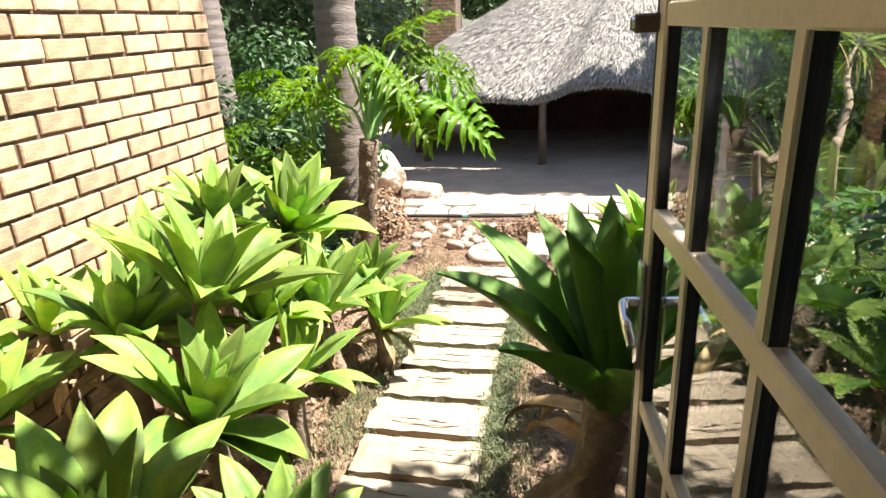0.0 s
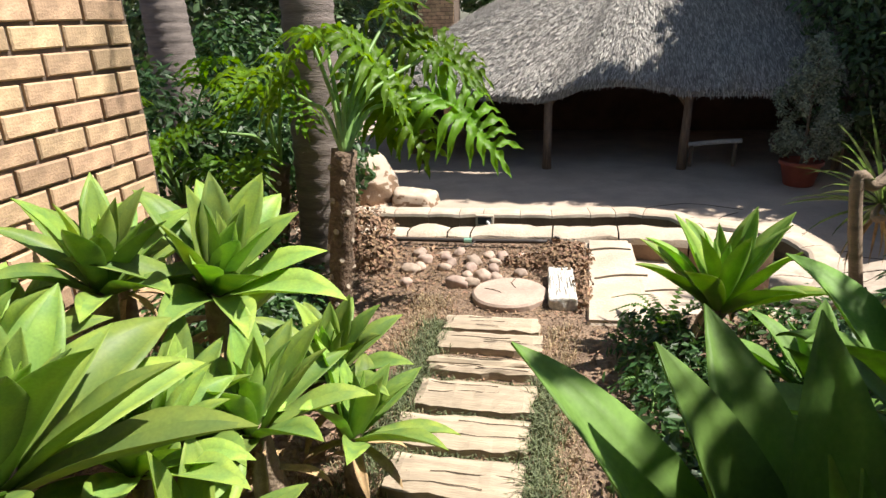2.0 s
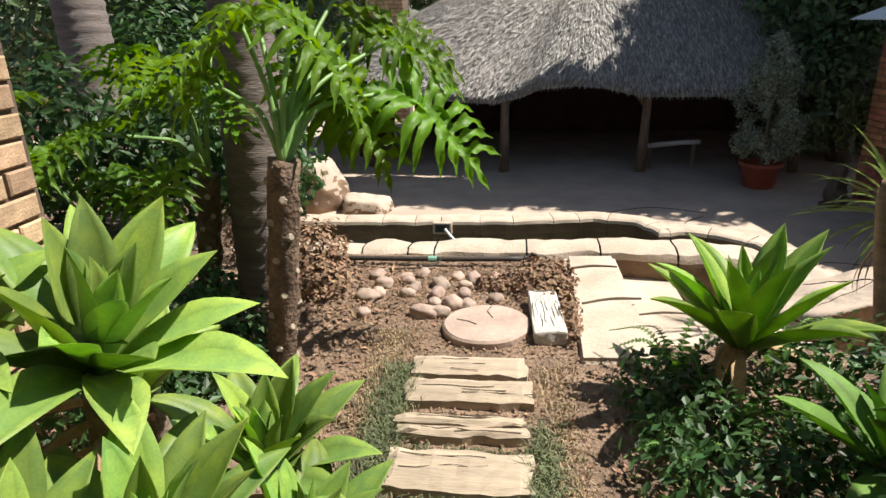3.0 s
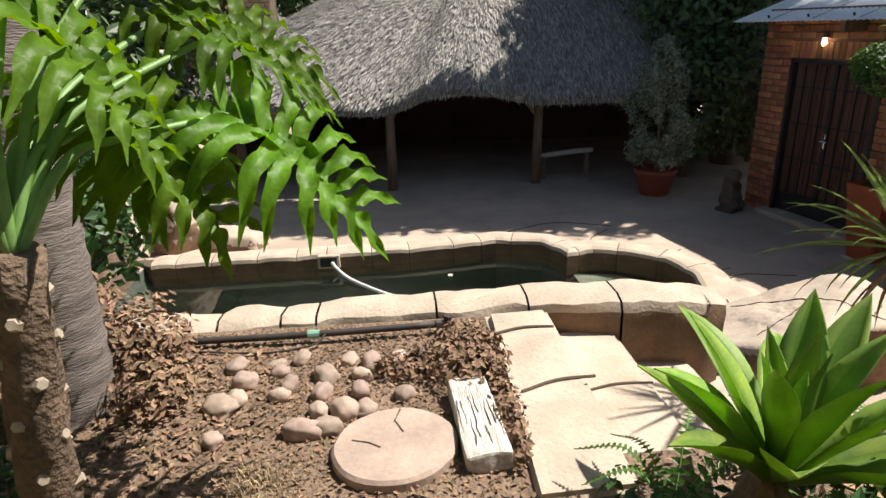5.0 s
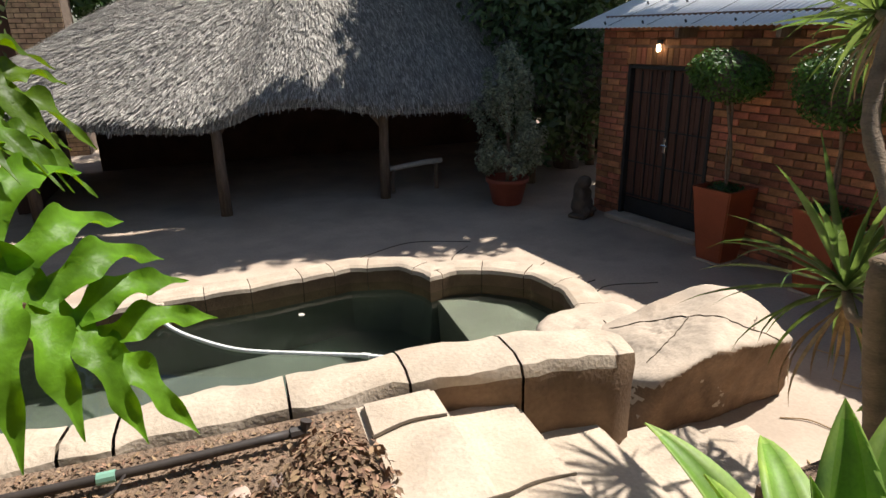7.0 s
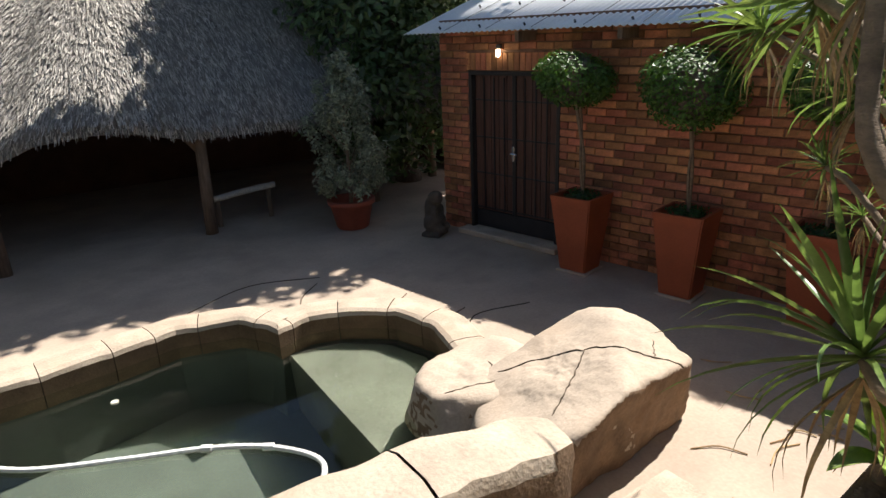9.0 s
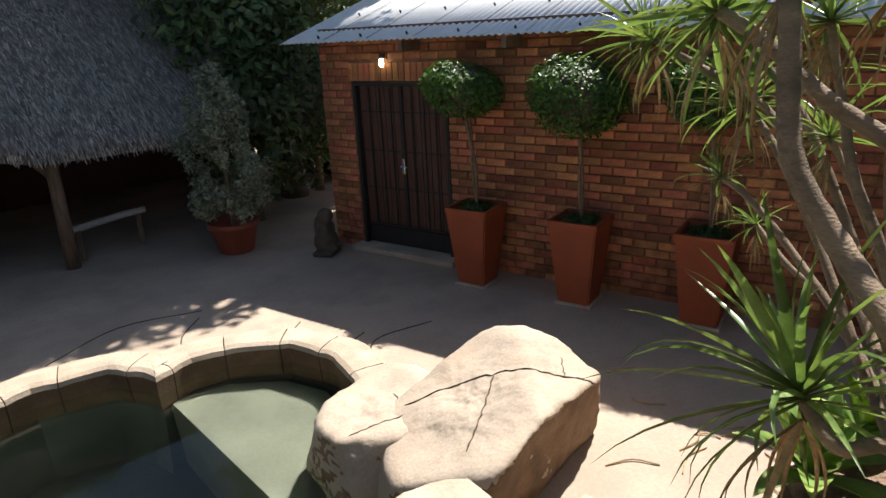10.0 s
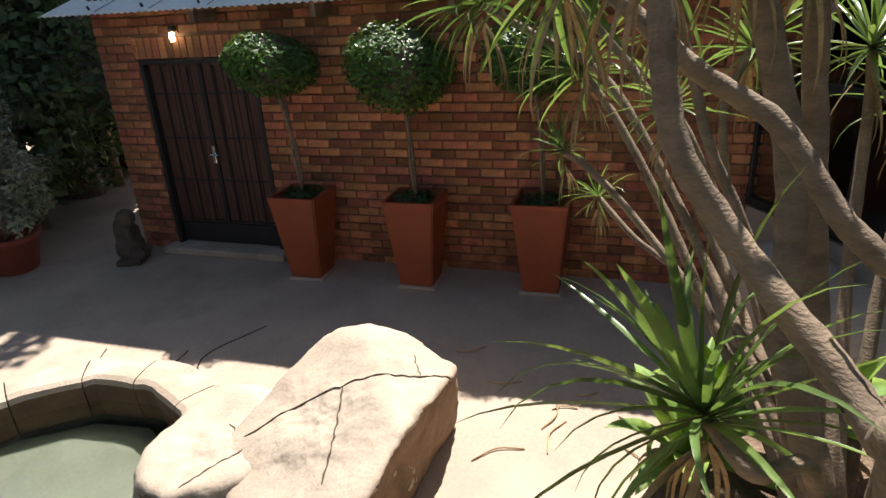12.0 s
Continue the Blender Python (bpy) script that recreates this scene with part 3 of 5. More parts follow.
for i, (x0, x1, z) in enumerate(STEP_X):
    y1 = 6.98 if i == 0 else 7.06 + max(0, i - 3) * .12
    y0 = 5.62 if i == 0 else 5.75 if i < 4 else 6.45
    bm = poly_prism([(x0 - .02, y0), (x1 + .01, y0 + .02), (x1, y1), (x0 + .02, y1)], Z_PATIO, z)
    bmesh.ops.bevel(bm, geom=[e for e in bm.edges if e.verts[0].co.z > z - .01 and e.verts[1].co.z > z - .01], offset=.03, segments=3, affect="EDGES")
    displace(bm, .012, 3, i)
    part("step", bm, M_COPING, steps)
for x0, y0, x1, y1, z in ((1.27, 6.72, 1.56, 6.76, .033), (1.30, 6.22, 1.62, 6.30, .033), (1.62, 6.46, 1.96, 6.50, -.147), (1.9, 6.05, 2.2, 6.1, -.30)):
    pts = curve_pts([(x0, y0, z), ((x0 + x1) / 2, (y0 + y1) / 2 + .025, z + .003), (x1, y1, z)], 5)
    part("groove", tube(pts, .007, 5), M_GROOVE, steps)

# ---- rendered boulders by the pool ----
def hewn_rock(name, planes, centre, label, soft=13, sub=5, seed=1, rough=.034):
    """A rendered boulder: a rounded solid bounded by planes (normal, distance from its centre)."""
    P = [(Vector(n_).normalized(), c) for n_, c in planes]
    b = bmesh.new()
    bmesh.ops.create_icosphere(b, subdivisions=sub, radius=1.0)
    for v in b.verts:
        d = v.co.normalized()
        k = sum((max(0.0, d.dot(n_)) / c) ** soft for n_, c in P) ** (-1 / soft)
        q = d * k
        k += rough * noise.noise(q * 4 + Vector((seed, 0, 0))) + rough * .45 * noise.noise(q * 11 + Vector((0, seed, 0))) + rough * .2 * noise.noise(q * 26)
        v.co = d * k
    b.normal_update()
    # Shade by colour: steep and overhanging front faces take the dark copy.
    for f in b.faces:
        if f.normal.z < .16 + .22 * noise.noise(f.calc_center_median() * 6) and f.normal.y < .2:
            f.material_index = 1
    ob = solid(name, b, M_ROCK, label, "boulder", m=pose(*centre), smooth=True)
    ob.data.materials.append(M_ROCK_SHADE)
    return ob


def crack_on(ob, plan, rad=.0042):
    """A dark crack laid on the top surface of ob along plan points in world x, y."""
    inv = ob.matrix_basis.inverted()
    pts = []
    r = random.Random(len(plan))
    for p in curve_pts([(x, y, 0) for x, y in plan], 7):
        q = inv @ Vector((p.x + r.uniform(-.007, .007), p.y + r.uniform(-.007, .007), 3))
        hit, loc, nrm, _ = ob.ray_cast(q, inv.to_3x3() @ Vector((0, 0, -1)))
        if hit and nrm.z > .4:
            pts.append(loc + nrm * .001)
    if len(pts) > 2:
        part("crack", tube(pts, [rad * (.5 + .8 * abs(math.sin(i * .9))) for i in range(len(pts))], 5), M_GROOVE, ob)


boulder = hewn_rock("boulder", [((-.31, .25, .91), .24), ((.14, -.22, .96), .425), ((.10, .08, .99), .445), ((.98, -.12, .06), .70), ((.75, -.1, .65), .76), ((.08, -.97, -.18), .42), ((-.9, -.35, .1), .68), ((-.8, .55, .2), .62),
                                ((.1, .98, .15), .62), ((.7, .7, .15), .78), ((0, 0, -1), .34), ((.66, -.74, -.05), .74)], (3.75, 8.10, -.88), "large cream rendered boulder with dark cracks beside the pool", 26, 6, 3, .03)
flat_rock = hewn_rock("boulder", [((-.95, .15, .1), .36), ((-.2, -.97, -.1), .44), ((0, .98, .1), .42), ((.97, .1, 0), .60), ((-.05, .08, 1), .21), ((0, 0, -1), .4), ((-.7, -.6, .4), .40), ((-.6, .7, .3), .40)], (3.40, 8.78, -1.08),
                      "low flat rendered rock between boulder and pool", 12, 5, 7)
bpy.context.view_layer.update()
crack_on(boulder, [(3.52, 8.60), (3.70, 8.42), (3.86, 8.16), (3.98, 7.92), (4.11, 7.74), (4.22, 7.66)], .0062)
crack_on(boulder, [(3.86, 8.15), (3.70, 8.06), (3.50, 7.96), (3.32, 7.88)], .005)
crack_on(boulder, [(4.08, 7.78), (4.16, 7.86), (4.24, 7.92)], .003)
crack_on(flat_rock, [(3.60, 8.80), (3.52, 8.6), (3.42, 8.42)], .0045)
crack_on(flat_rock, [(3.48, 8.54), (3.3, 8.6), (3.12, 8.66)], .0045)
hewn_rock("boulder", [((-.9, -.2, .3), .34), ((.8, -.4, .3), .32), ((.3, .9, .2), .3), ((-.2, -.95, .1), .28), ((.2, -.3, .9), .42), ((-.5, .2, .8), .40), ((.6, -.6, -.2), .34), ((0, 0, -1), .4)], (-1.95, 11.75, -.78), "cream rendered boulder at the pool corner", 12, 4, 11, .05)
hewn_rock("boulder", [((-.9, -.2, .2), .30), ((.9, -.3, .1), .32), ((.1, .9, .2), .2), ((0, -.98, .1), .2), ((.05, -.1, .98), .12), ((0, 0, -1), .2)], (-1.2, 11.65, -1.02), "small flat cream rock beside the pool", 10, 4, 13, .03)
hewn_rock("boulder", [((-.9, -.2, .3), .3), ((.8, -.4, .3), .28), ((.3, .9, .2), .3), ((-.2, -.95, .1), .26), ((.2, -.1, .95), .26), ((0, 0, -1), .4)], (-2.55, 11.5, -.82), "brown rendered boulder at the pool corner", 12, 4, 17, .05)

# ---- stepping sleepers ----
path = thing("sleeper_path", "garden path of pale weathered sleeper stepping slabs", "path", kind="structure")


def slab(x, y, w, d, seed, z=0.0, h=.05, rot=0.0):
    bm = bmesh.new()
    nx, ny = 12, 4
    r = random.Random(seed)
    top = [[bm.verts.new((-w / 2 + w * i / nx + (r.uniform(-.012, .012) if i in (0, nx) else 0), -d / 2 + d * j / ny + (noise.noise(Vector((i * .5, seed * 3.1 + j * 5, 0))) * .018 if j in (0, ny) else 0), h + .008 * noise.noise(Vector((i * .6, j * .9, seed)))
             - (.012 if i in (0, nx) or j in (0, ny) else 0))) for j in range(ny + 1)] for i in range(nx + 1)]
    for i in range(nx):
        for j in range(ny):
            bm.faces.new((top[i][j], top[i + 1][j], top[i + 1][j + 1], top[i][j + 1]))
    rim = [e for e in bm.edges if e.is_boundary]
    ret = bmesh.ops.extrude_edge_only(bm, edges=rim)
    for v in [g for g in ret["geom"] if isinstance(g, bmesh.types.BMVert)]:
        v.co.z = -.03
    bmesh.ops.recalc_face_normals(bm, faces=bm.faces[:])
    ob = part("slab", bm, M_SLEEPER, path, m=pose(x, y, z, 0, 0, rot))
    for k in range(3):
        yy = r.uniform(-d * .35, d * .35)
        x0 = r.uniform(-w * .45, 0)
        pts = [(x0 + q * .06, yy + r.uniform(-.008, .008), h + .001) for q in range(r.randint(3, 6))]
        part("split", tube(pts, [.0012 + .0016 * r.random() for _ in pts], 4), M_GROOVE, ob)
    return ob


rows_y = [(5.53, .15), (5.335, .16), (5.13, .055), (5.06, .05), (4.85, .205), (4.59, .20), (4.335, .20), (4.075, .22), (3.81, .225), (3.54, .23), (3.27, .23), (3.0, .23), (2.73, .23), (2.46, .23), (2.19, .23)]
for i, (y, d) in enumerate(rows_y):
    slab(.745 + .012 * math.sin(i * 2.3), y, .50 + .02 * math.sin(i * 1.7), d, i + 1, rot=math.sin(i * 3.1) * 1.5)

# round stepping stone and bleached log slab
bm = bmesh.new()
n = 40
ring = []
for k in range(n):
    a = 2 * math.pi * k / n
    rr = .215 * (1 + .04 * math.sin(2 * a + .6) + .03 * noise.noise(Vector((math.cos(a) * 2, math.sin(a) * 2, 3))))
    ring.append((rr * math.cos(a), rr * math.sin(a)))
lo = [bm.verts.new((x, y, -.03)) for x, y in ring]
mid = [bm.verts.new((x, y, .030)) for x, y in ring]
hi = [bm.verts.new((x * .95, y * .95, .042)) for x, y in ring]
for a, b in ((lo, mid), (mid, hi)):
    for k in range(n):
        bm.faces.new((a[k], a[(k + 1) % n], b[(k + 1) % n], b[k]))
bm.faces.new(hi)
disc = solid("round_stepping_stone", bm, M_DISC, "round sandy-pink stepping stone lying on the soil", "stepping stone", m=pose(.80, 5.95, 0))
for pts in (((.02, .19, .043), (0, .12, .044), (.03, .05, .044)), ((-.15, .02, .043), (-.09, .0, .044), (-.05, -.03, .044))):
    part("crack", tube(pts, .003, 4), M_GROOVE, disc)
log = thing("bleached_log_slab", "bleached white weathered timber slab on the soil", "log", m=pose(1.10, 6.04, 0, 0, 0, 3))
r = random.Random(12)
bm = box(.155, .48, .075, (0, 0, 0), .012, seg=2)
bmesh.ops.subdivide_edges(bm, edges=bm.edges[:], cuts=3, use_grid_fill=True)
displace(bm, .010, 14, 2)
part("timber", bm, M_LOG, log)
for k in range(9):
    x = -.065 + .0165 * k
    y0 = r.uniform(-.22, 0)
    part("split", tube([(x + r.uniform(-.004, .004), y0 + q * .05, .077) for q in range(r.randint(3, 6))], .0018, 4), M_GROOVE, log)

# ---- river stones ----
STONES = [(.11, 6.60, .050), (.18, 6.44, .062), (.12, 6.28, .066), (.31, 6.52, .046), (.37, 6.41, .055), (.34, 6.33, .044), (.51, 6.47, .058), (.51, 6.33, .056), (.60, 6.60, .045), (.70, 6.56, .062), (.66, 6.46, .046),
          (.66, 6.33, .050), (.82, 6.58, .048), (.94, 6.61, .045), (.84, 6.29, .048), (.46, 6.07, .064), (.51, 6.21, .05), (.61, 6.19, .058), (.69, 6.20, .054), (.55, 6.09, .055), (.17, 6.33, .045), (.14, 6.06, .05), (.28, 6.6, .04), (.39, 6.63, .042)]
for i, (x, y, s) in enumerate(STONES):
    r = random.Random(i)
    bm = rock_bm(s * r.uniform(.80, 1.2), s * r.uniform(.55, .85), s * r.uniform(.5, .75), i * 2.7, .26, 3, .25, 2.5)
    solid("river_stone", bm, M_PEBBLE, "smooth pinkish-brown river stone lying on the soil", "stone", "river stones", m=pose(x, y, -.008, r.uniform(-8, 8), r.uniform(-8, 8), r.uniform(0, 180)), smooth=True)

# ---- irrigation pipe ----
pipe = thing("irrigation_pipe", "black plastic irrigation pipe with a green joint, lying along the wall", "pipe", m=pose(0, 0, 0))
part("hose", tube(curve_pts([(-.75, 6.86, .02), (-.27, 6.83, .03), (.4, 6.80, .045), (1.0, 6.82, .05)], 6), .017, 8), M_PIPE, pipe, smooth=True)
part("joint", tube([(.395, 6.80, .045), (.45, 6.80, .046)], .021, 10), M_JOINT, pipe, "green pipe joint")
part("valve", tube([(1.0, 6.82, .05), (1.05, 6.825, .05), (1.06, 6.83, .085)], .022, 8), M_PIPE, pipe)
part("drip_line", tube(curve_pts([(-.1, 6.76, .01), (.2, 6.70, .015), (.42, 6.72, .03), (.48, 6.79, .05)], 6), .005, 6), M_PIPE, pipe)

# ---- pool fittings ----
sk = thing("pool_skimmer", "dark square skimmer opening in the far pool wall", "skimmer", m=pose(.0, 10.99, -1.215))
part("frame", box(.26, .06, .16, (0, 0, 0), .01), M_COPING, sk)
part("mouth", box(.19, .05, .105, (0, -.012, .028)), M_BLACK, sk)
hose = thing("pool_cleaner_hose", "white ribbed pool cleaner hose floating on the water", "hose", m=pose(0, 0, 0))
line = curve_pts([(.04, 10.93, -1.13), (.10, 10.88, -1.19), (.22, 10.70, -1.225), (.42, 10.42, -1.22), (.78, 10.06, -1.22), (1.32, 9.78, -1.22), (1.79, 9.56, -1.22), (2.13, 9.32, -1.22), (2.34, 9.02, -1.22), (2.3, 8.82, -1.23), (2.1, 8.67, -1.30)], 16)
part("tube", tube(line, [.021 if k % 2 else .018 for k in range(len(line))], 8), M_WHITE, hose)
for p in ((2.13, 9.32), (1.79, 9.56)):
    part("cuff", tube([(p[0] - .03, p[1] + .02, -1.22), (p[0] + .03, p[1] - .02, -1.22)], .027, 8), M_WHITE, hose)
solid("floating_weir_lid", tube([(1.38, 10.62, -1.25), (1.38, 10.62, -1.23)], [.03, .03], 16), M_LOG, "small round white inlet cover under the far wall", "pool fitting")

# ---- face-brick wall beside the path ----
def brick_wall_left():
    root = solid("wall_left", box(.2, 3.42, 2.9, (-.98 - .015, 3.57, 0)), M_MORTAR, "sunlit tan face-brick house wall with dark joints", "wall", kind="structure")
    return root


wall_left = brick_wall_left()
part("wall_return", box(2.6, .2, 2.9, (-2.38, 5.18, 0)), M_MORTAR, wall_left)

# ---- house behind the walker, with an open glazed door ----
house = thing("wall_house", "house wall with the doorway that the walk leaves by", "wall", kind="structure")
part("wall_panel", box(1.42, .22, 2.9, (-.19, 1.97 - .25, 0)), M_PLASTER, house)
part("wall_panel", box(3.6, .22, 2.9, (3.42, 1.72, 0)), M_PLASTER, house)
part("wall_panel", box(1.1, .22, .75, (1.07, 1.72, 2.15)), M_PLASTER, house)
part("room_wall", box(.15, 5.0, 2.9, (-.95, -.9, 0)), M_PLASTER, house)
part("room_wall", box(.15, 5.0, 2.9, (5.1, -.9, 0)), M_PLASTER, house)
part("room_wall", box(6.2, .15, 2.9, (2.1, -3.4, 0)), M_PLASTER, house)
# Unseen overhang, added to put the nearest agaves in shade.
part("shade_eave", box(6.6, .85, .10, (2.1, 2.05, 2.5)), M_PLASTER, house)
solid("ceiling", box(6.4, 5.2, .12, (2.1, -.82, 2.9)), M_PLASTER, "plain plaster ceiling of the room behind", "ceiling", kind="structure")
solid("floor", box(5.9, 5.0, .04, (2.1, -.9, 0.002)), M_DISC, "tan tiled floor of the room behind", "floor", kind="structure")


def glazed_leaf():
    """Steel-framed door, hinge at the origin, leaf along +y, one metre of bars and panes."""
    W, H = .83, 2.08
    root = thing("door_1", "open cream steel-framed glass door with chrome handle", "door", kind="structure")
    root.matrix_basis = pose(1.575, 1.86, .04, 0, 0, 6.0)
    t = .032
    for y, w in ((.022, .044), (W - .024, .048)):
        part("stile", box(t, w, H, (0, y, 0), .004), M_CREAM, root)
    # Black strips drawn as the shaded side of the cream bars.
    part("shaded_edge", box(.024, .010, H - .2, (.0, W - .0535, .1)), M_BLACK, root)
    for z, h in ((0, .10), (.50, .03), (.89, .03), (1.27, .04), (1.61, .036), (2.04, .045)):
        part("rail", box(t * .9, W - .095, h, (0, W / 2, z), .003), M_CREAM, root)
    for y in (.305, .58):
        z0 = .10
        for z1 in (.50, .89, 1.27, 1.61, 2.04):
            part("muntin", box(t * .8, .026, z1 - z0 - .0, (0, y, z0 + .025), .003), M_CREAM, root)
            part("shaded_edge", box(.024, .010, z1 - z0 - .03, (.0, y - .0185, z0 + .035)), M_BLACK, root)
            z0 = z1
    part("stile_edge", box(.03, .006, H, (-.002, W + .003, 0)), M_BLACK, root, "dark weather strip on the door edge")
    ys, zs = (.044, .305, .58, W - .048), (.10, .50, .89, 1.27, 1.61, 2.04)
    for a, b in zip(ys, ys[1:]):
        for c, d in zip(zs, zs[1:]):
            g = part("pane", box(.005, b - a, d - c, (0, (a + b) / 2, c + .01)), M_GLASS, root)
            g.visible_shadow = False
    handle = part("handle_plate", box(.008, .036, .22, (-.022, W - .03, .98), .003), M_CHROME, root, "chrome lock plate")
    part("lever", tube(curve_pts([(-.022, W - .03, 1.12), (-.048, W - .03, 1.12), (-.056, W - .05, 1.12), (-.056, W - .09, 1.10), (-.05, W - .115, 1.07)], 5), .010, 8), M_CHROME, handle, smooth=True)
    part("lever_outside", tube(curve_pts([(.022, W - .03, 1.12), (.065, W - .03, 1.12), (.078, W - .06, 1.12), (.078, W - .12, 1.11)], 5), .010, 8), M_CHROME, handle, smooth=True)
    part("catch", box(.05, .03, .03, (-.03, W + .0, 1.60), .004), M_STATUE, root)
    part("catch_eye", tube([(-.06, W + .0, 1.615), (-.05, W + .0, 1.615)], .011, 10), M_CHROME, root)
    return root


glazed_leaf()

# ---- shed ----
LEN = 6.4
SH_ANG = math.degrees(math.atan2(.98, -.2))
SH = pose(5.80 + .2 * LEN, 12.48 - .98 * LEN, Z_PATIO, 0, 0, SH_ANG)        # local x runs along the wall to its far corner, local y points to the patio
shed = thing("shed", "red-brick shed with a corrugated roof and a double door", "shed", m=SH)
DX0, DX1, DH = LEN - 1.80, LEN - .48, 2.03
H_W = 2.62
for x0, x1, z0, z1 in ((0, DX0, 0, H_W), (DX1, LEN, 0, H_W), (DX0, DX1, DH, H_W)):
    part("wall", box(x1 - x0, .22, z1 - z0, ((x0 + x1) / 2, -.13, z0)), M_MORTAR_RED, shed)
part("end_wall", box(.22, 3.0, H_W, (.13, -1.75, 0)), M_MORTAR_RED, shed)
part("end_wall", box(.22, 3.0, H_W, (LEN - .11, -1.75, 0)), M_MORTAR_RED, shed)
part("back_wall", box(LEN, .22, H_W, (LEN / 2, -3.3, 0)), M_MORTAR_RED, shed)
part("step", box(1.5, .30, .07, ((DX0 + DX1) / 2, .03, 0), .012), M_COPING, shed, "pale cement doorstep")


def shed_door():
    root = part("door", box(DX1 - DX0, .03, DH - .07, ((DX0 + DX1) / 2, -.10, .07)), M_DOOR, shed, "dark brown double timber door behind steel bars")
    for x in (DX0 + .02, DX1 - .02):
        part("door_frame", box(.045, .10, DH - .05, (x, -.045, .05), .004), M_BLACK, root)
    part("door_frame", box(DX1 - DX0, .10, .045, ((DX0 + DX1) / 2, -.045, DH - .05), .004), M_BLACK, root)
    n = 10
    w = (DX1 - DX0 - .09) / n
    for i in range(n):
        part("plank", box(w - .008, .022, DH - .36, (DX0 + .045 + w * (i + .5), -.076, .31), .003), M_DOOR, root)
    part("kick_plate", box(DX1 - DX0 - .09, .028, .22, ((DX0 + DX1) / 2, -.073, .08), .004), M_BLACK, root, "black steel kick plate")
    for z in (.33, .78, 1.23, 1.68):
        part("bar", box(DX1 - DX0 - .09, .012, .018, ((DX0 + DX1) / 2, -.055, z)), M_BLACK, root)
    for i in range(9):
        part("bar", box(.014, .012, DH - .4, (DX0 + .045 + (DX1 - DX0 - .09) * i / 8, -.048, .32)), M_BLACK, root)
    part("meeting_stile", box(.05, .03, DH - .36, ((DX0 + DX1) / 2, -.05, .31), .004), M_BLACK, root)
    h = part("handle", box(.035, .012, .18, ((DX0 + DX1) / 2 + .005, -.028, .98), .003), M_CHROME, root, "chrome lever handle")
    part("lever", tube([((DX0 + DX1) / 2, -.02, 1.08), ((DX0 + DX1) / 2, .03, 1.08), ((DX0 + DX1) / 2 - .10, .035, 1.08)], .009, 8), M_CHROME, h)


shed_door()
# corrugated roof, ribs running up the slope
roof_bm = bmesh.new()
pitch_r, over, x_a, x_b, run = radians(18), .34, -.3, LEN + .28, 3.4
nx = int((x_b - x_a) / .0127)
rows = []
for s in (0, run):
    row = []
    for i in range(nx + 1):
        x = x_a + (x_b - x_a) * i / nx
        wv_ = .009 * math.sin(2 * math.pi * x / .076)
        y = over - s * math.cos(pitch_r)
        z = H_W - .14 + s * math.sin(pitch_r)
        row.append(roof_bm.verts.new((x, y + wv_ * math.sin(pitch_r), z + wv_ * math.cos(pitch_r))))
    rows.append(row)
for i in range(nx):
    roof_bm.faces.new((rows[1][i], rows[1][i + 1], rows[0][i + 1], rows[0][i]))
roof_bm.normal_update()
roof = part("roof", roof_bm, M_STEEL, shed, "galvanised corrugated roof sheet", smooth=True)
roof.modifiers.new("thickness", "SOLIDIFY").thickness = .006
for k, x in enumerate([x_a + .1 + .62 * i for i in range(11)]):
    part("lap_seam", box(.005, run * .99, .004, (0, 0, 0)), M_BLACK, roof, m=Matrix.Translation((x, over - .5 * run * math.cos(pitch_r), H_W - .14 + .5 * run * math.sin(pitch_r) + .012)) @ pose(0, 0, 0, -math.degrees(pitch_r)))
    for s in (.12, .9, 1.7):
        part("roof_screw", tube([(x + .15, over - s * math.cos(pitch_r), H_W - .14 + s * math.sin(pitch_r)), (x + .15, over - s * math.cos(pitch_r) + .02, H_W - .14 + s * math.sin(pitch_r) + .03)], .012, 6), M_BLACK, roof)
for x in (.15, 1.35, 2.55, 3.75, 4.95):
    part("rafter", box(.05, .36, .10, (x, .14, H_W - .26)), M_POLE, shed)
part("eave_beam", box(LEN + .2, .05, .10, (LEN / 2 - .1, -.02, H_W - .14)), M_POLE, shed)
lamp = thing("wall_lamp", "lit bulkhead lamp above the shed door", "lamp", m=SH @ pose(LEN - .98, .03, 2.22))
part("base", box(.07, .05, .05, (0, 0, .06), .008), M_BLACK, lamp)
part("bulb", tube([(0, .02, -.03), (0, .02, .0), (0, .02, .055)], [.018, .026, .022], 10), M_BULB, lamp, "glowing warm bulb", smooth=True)


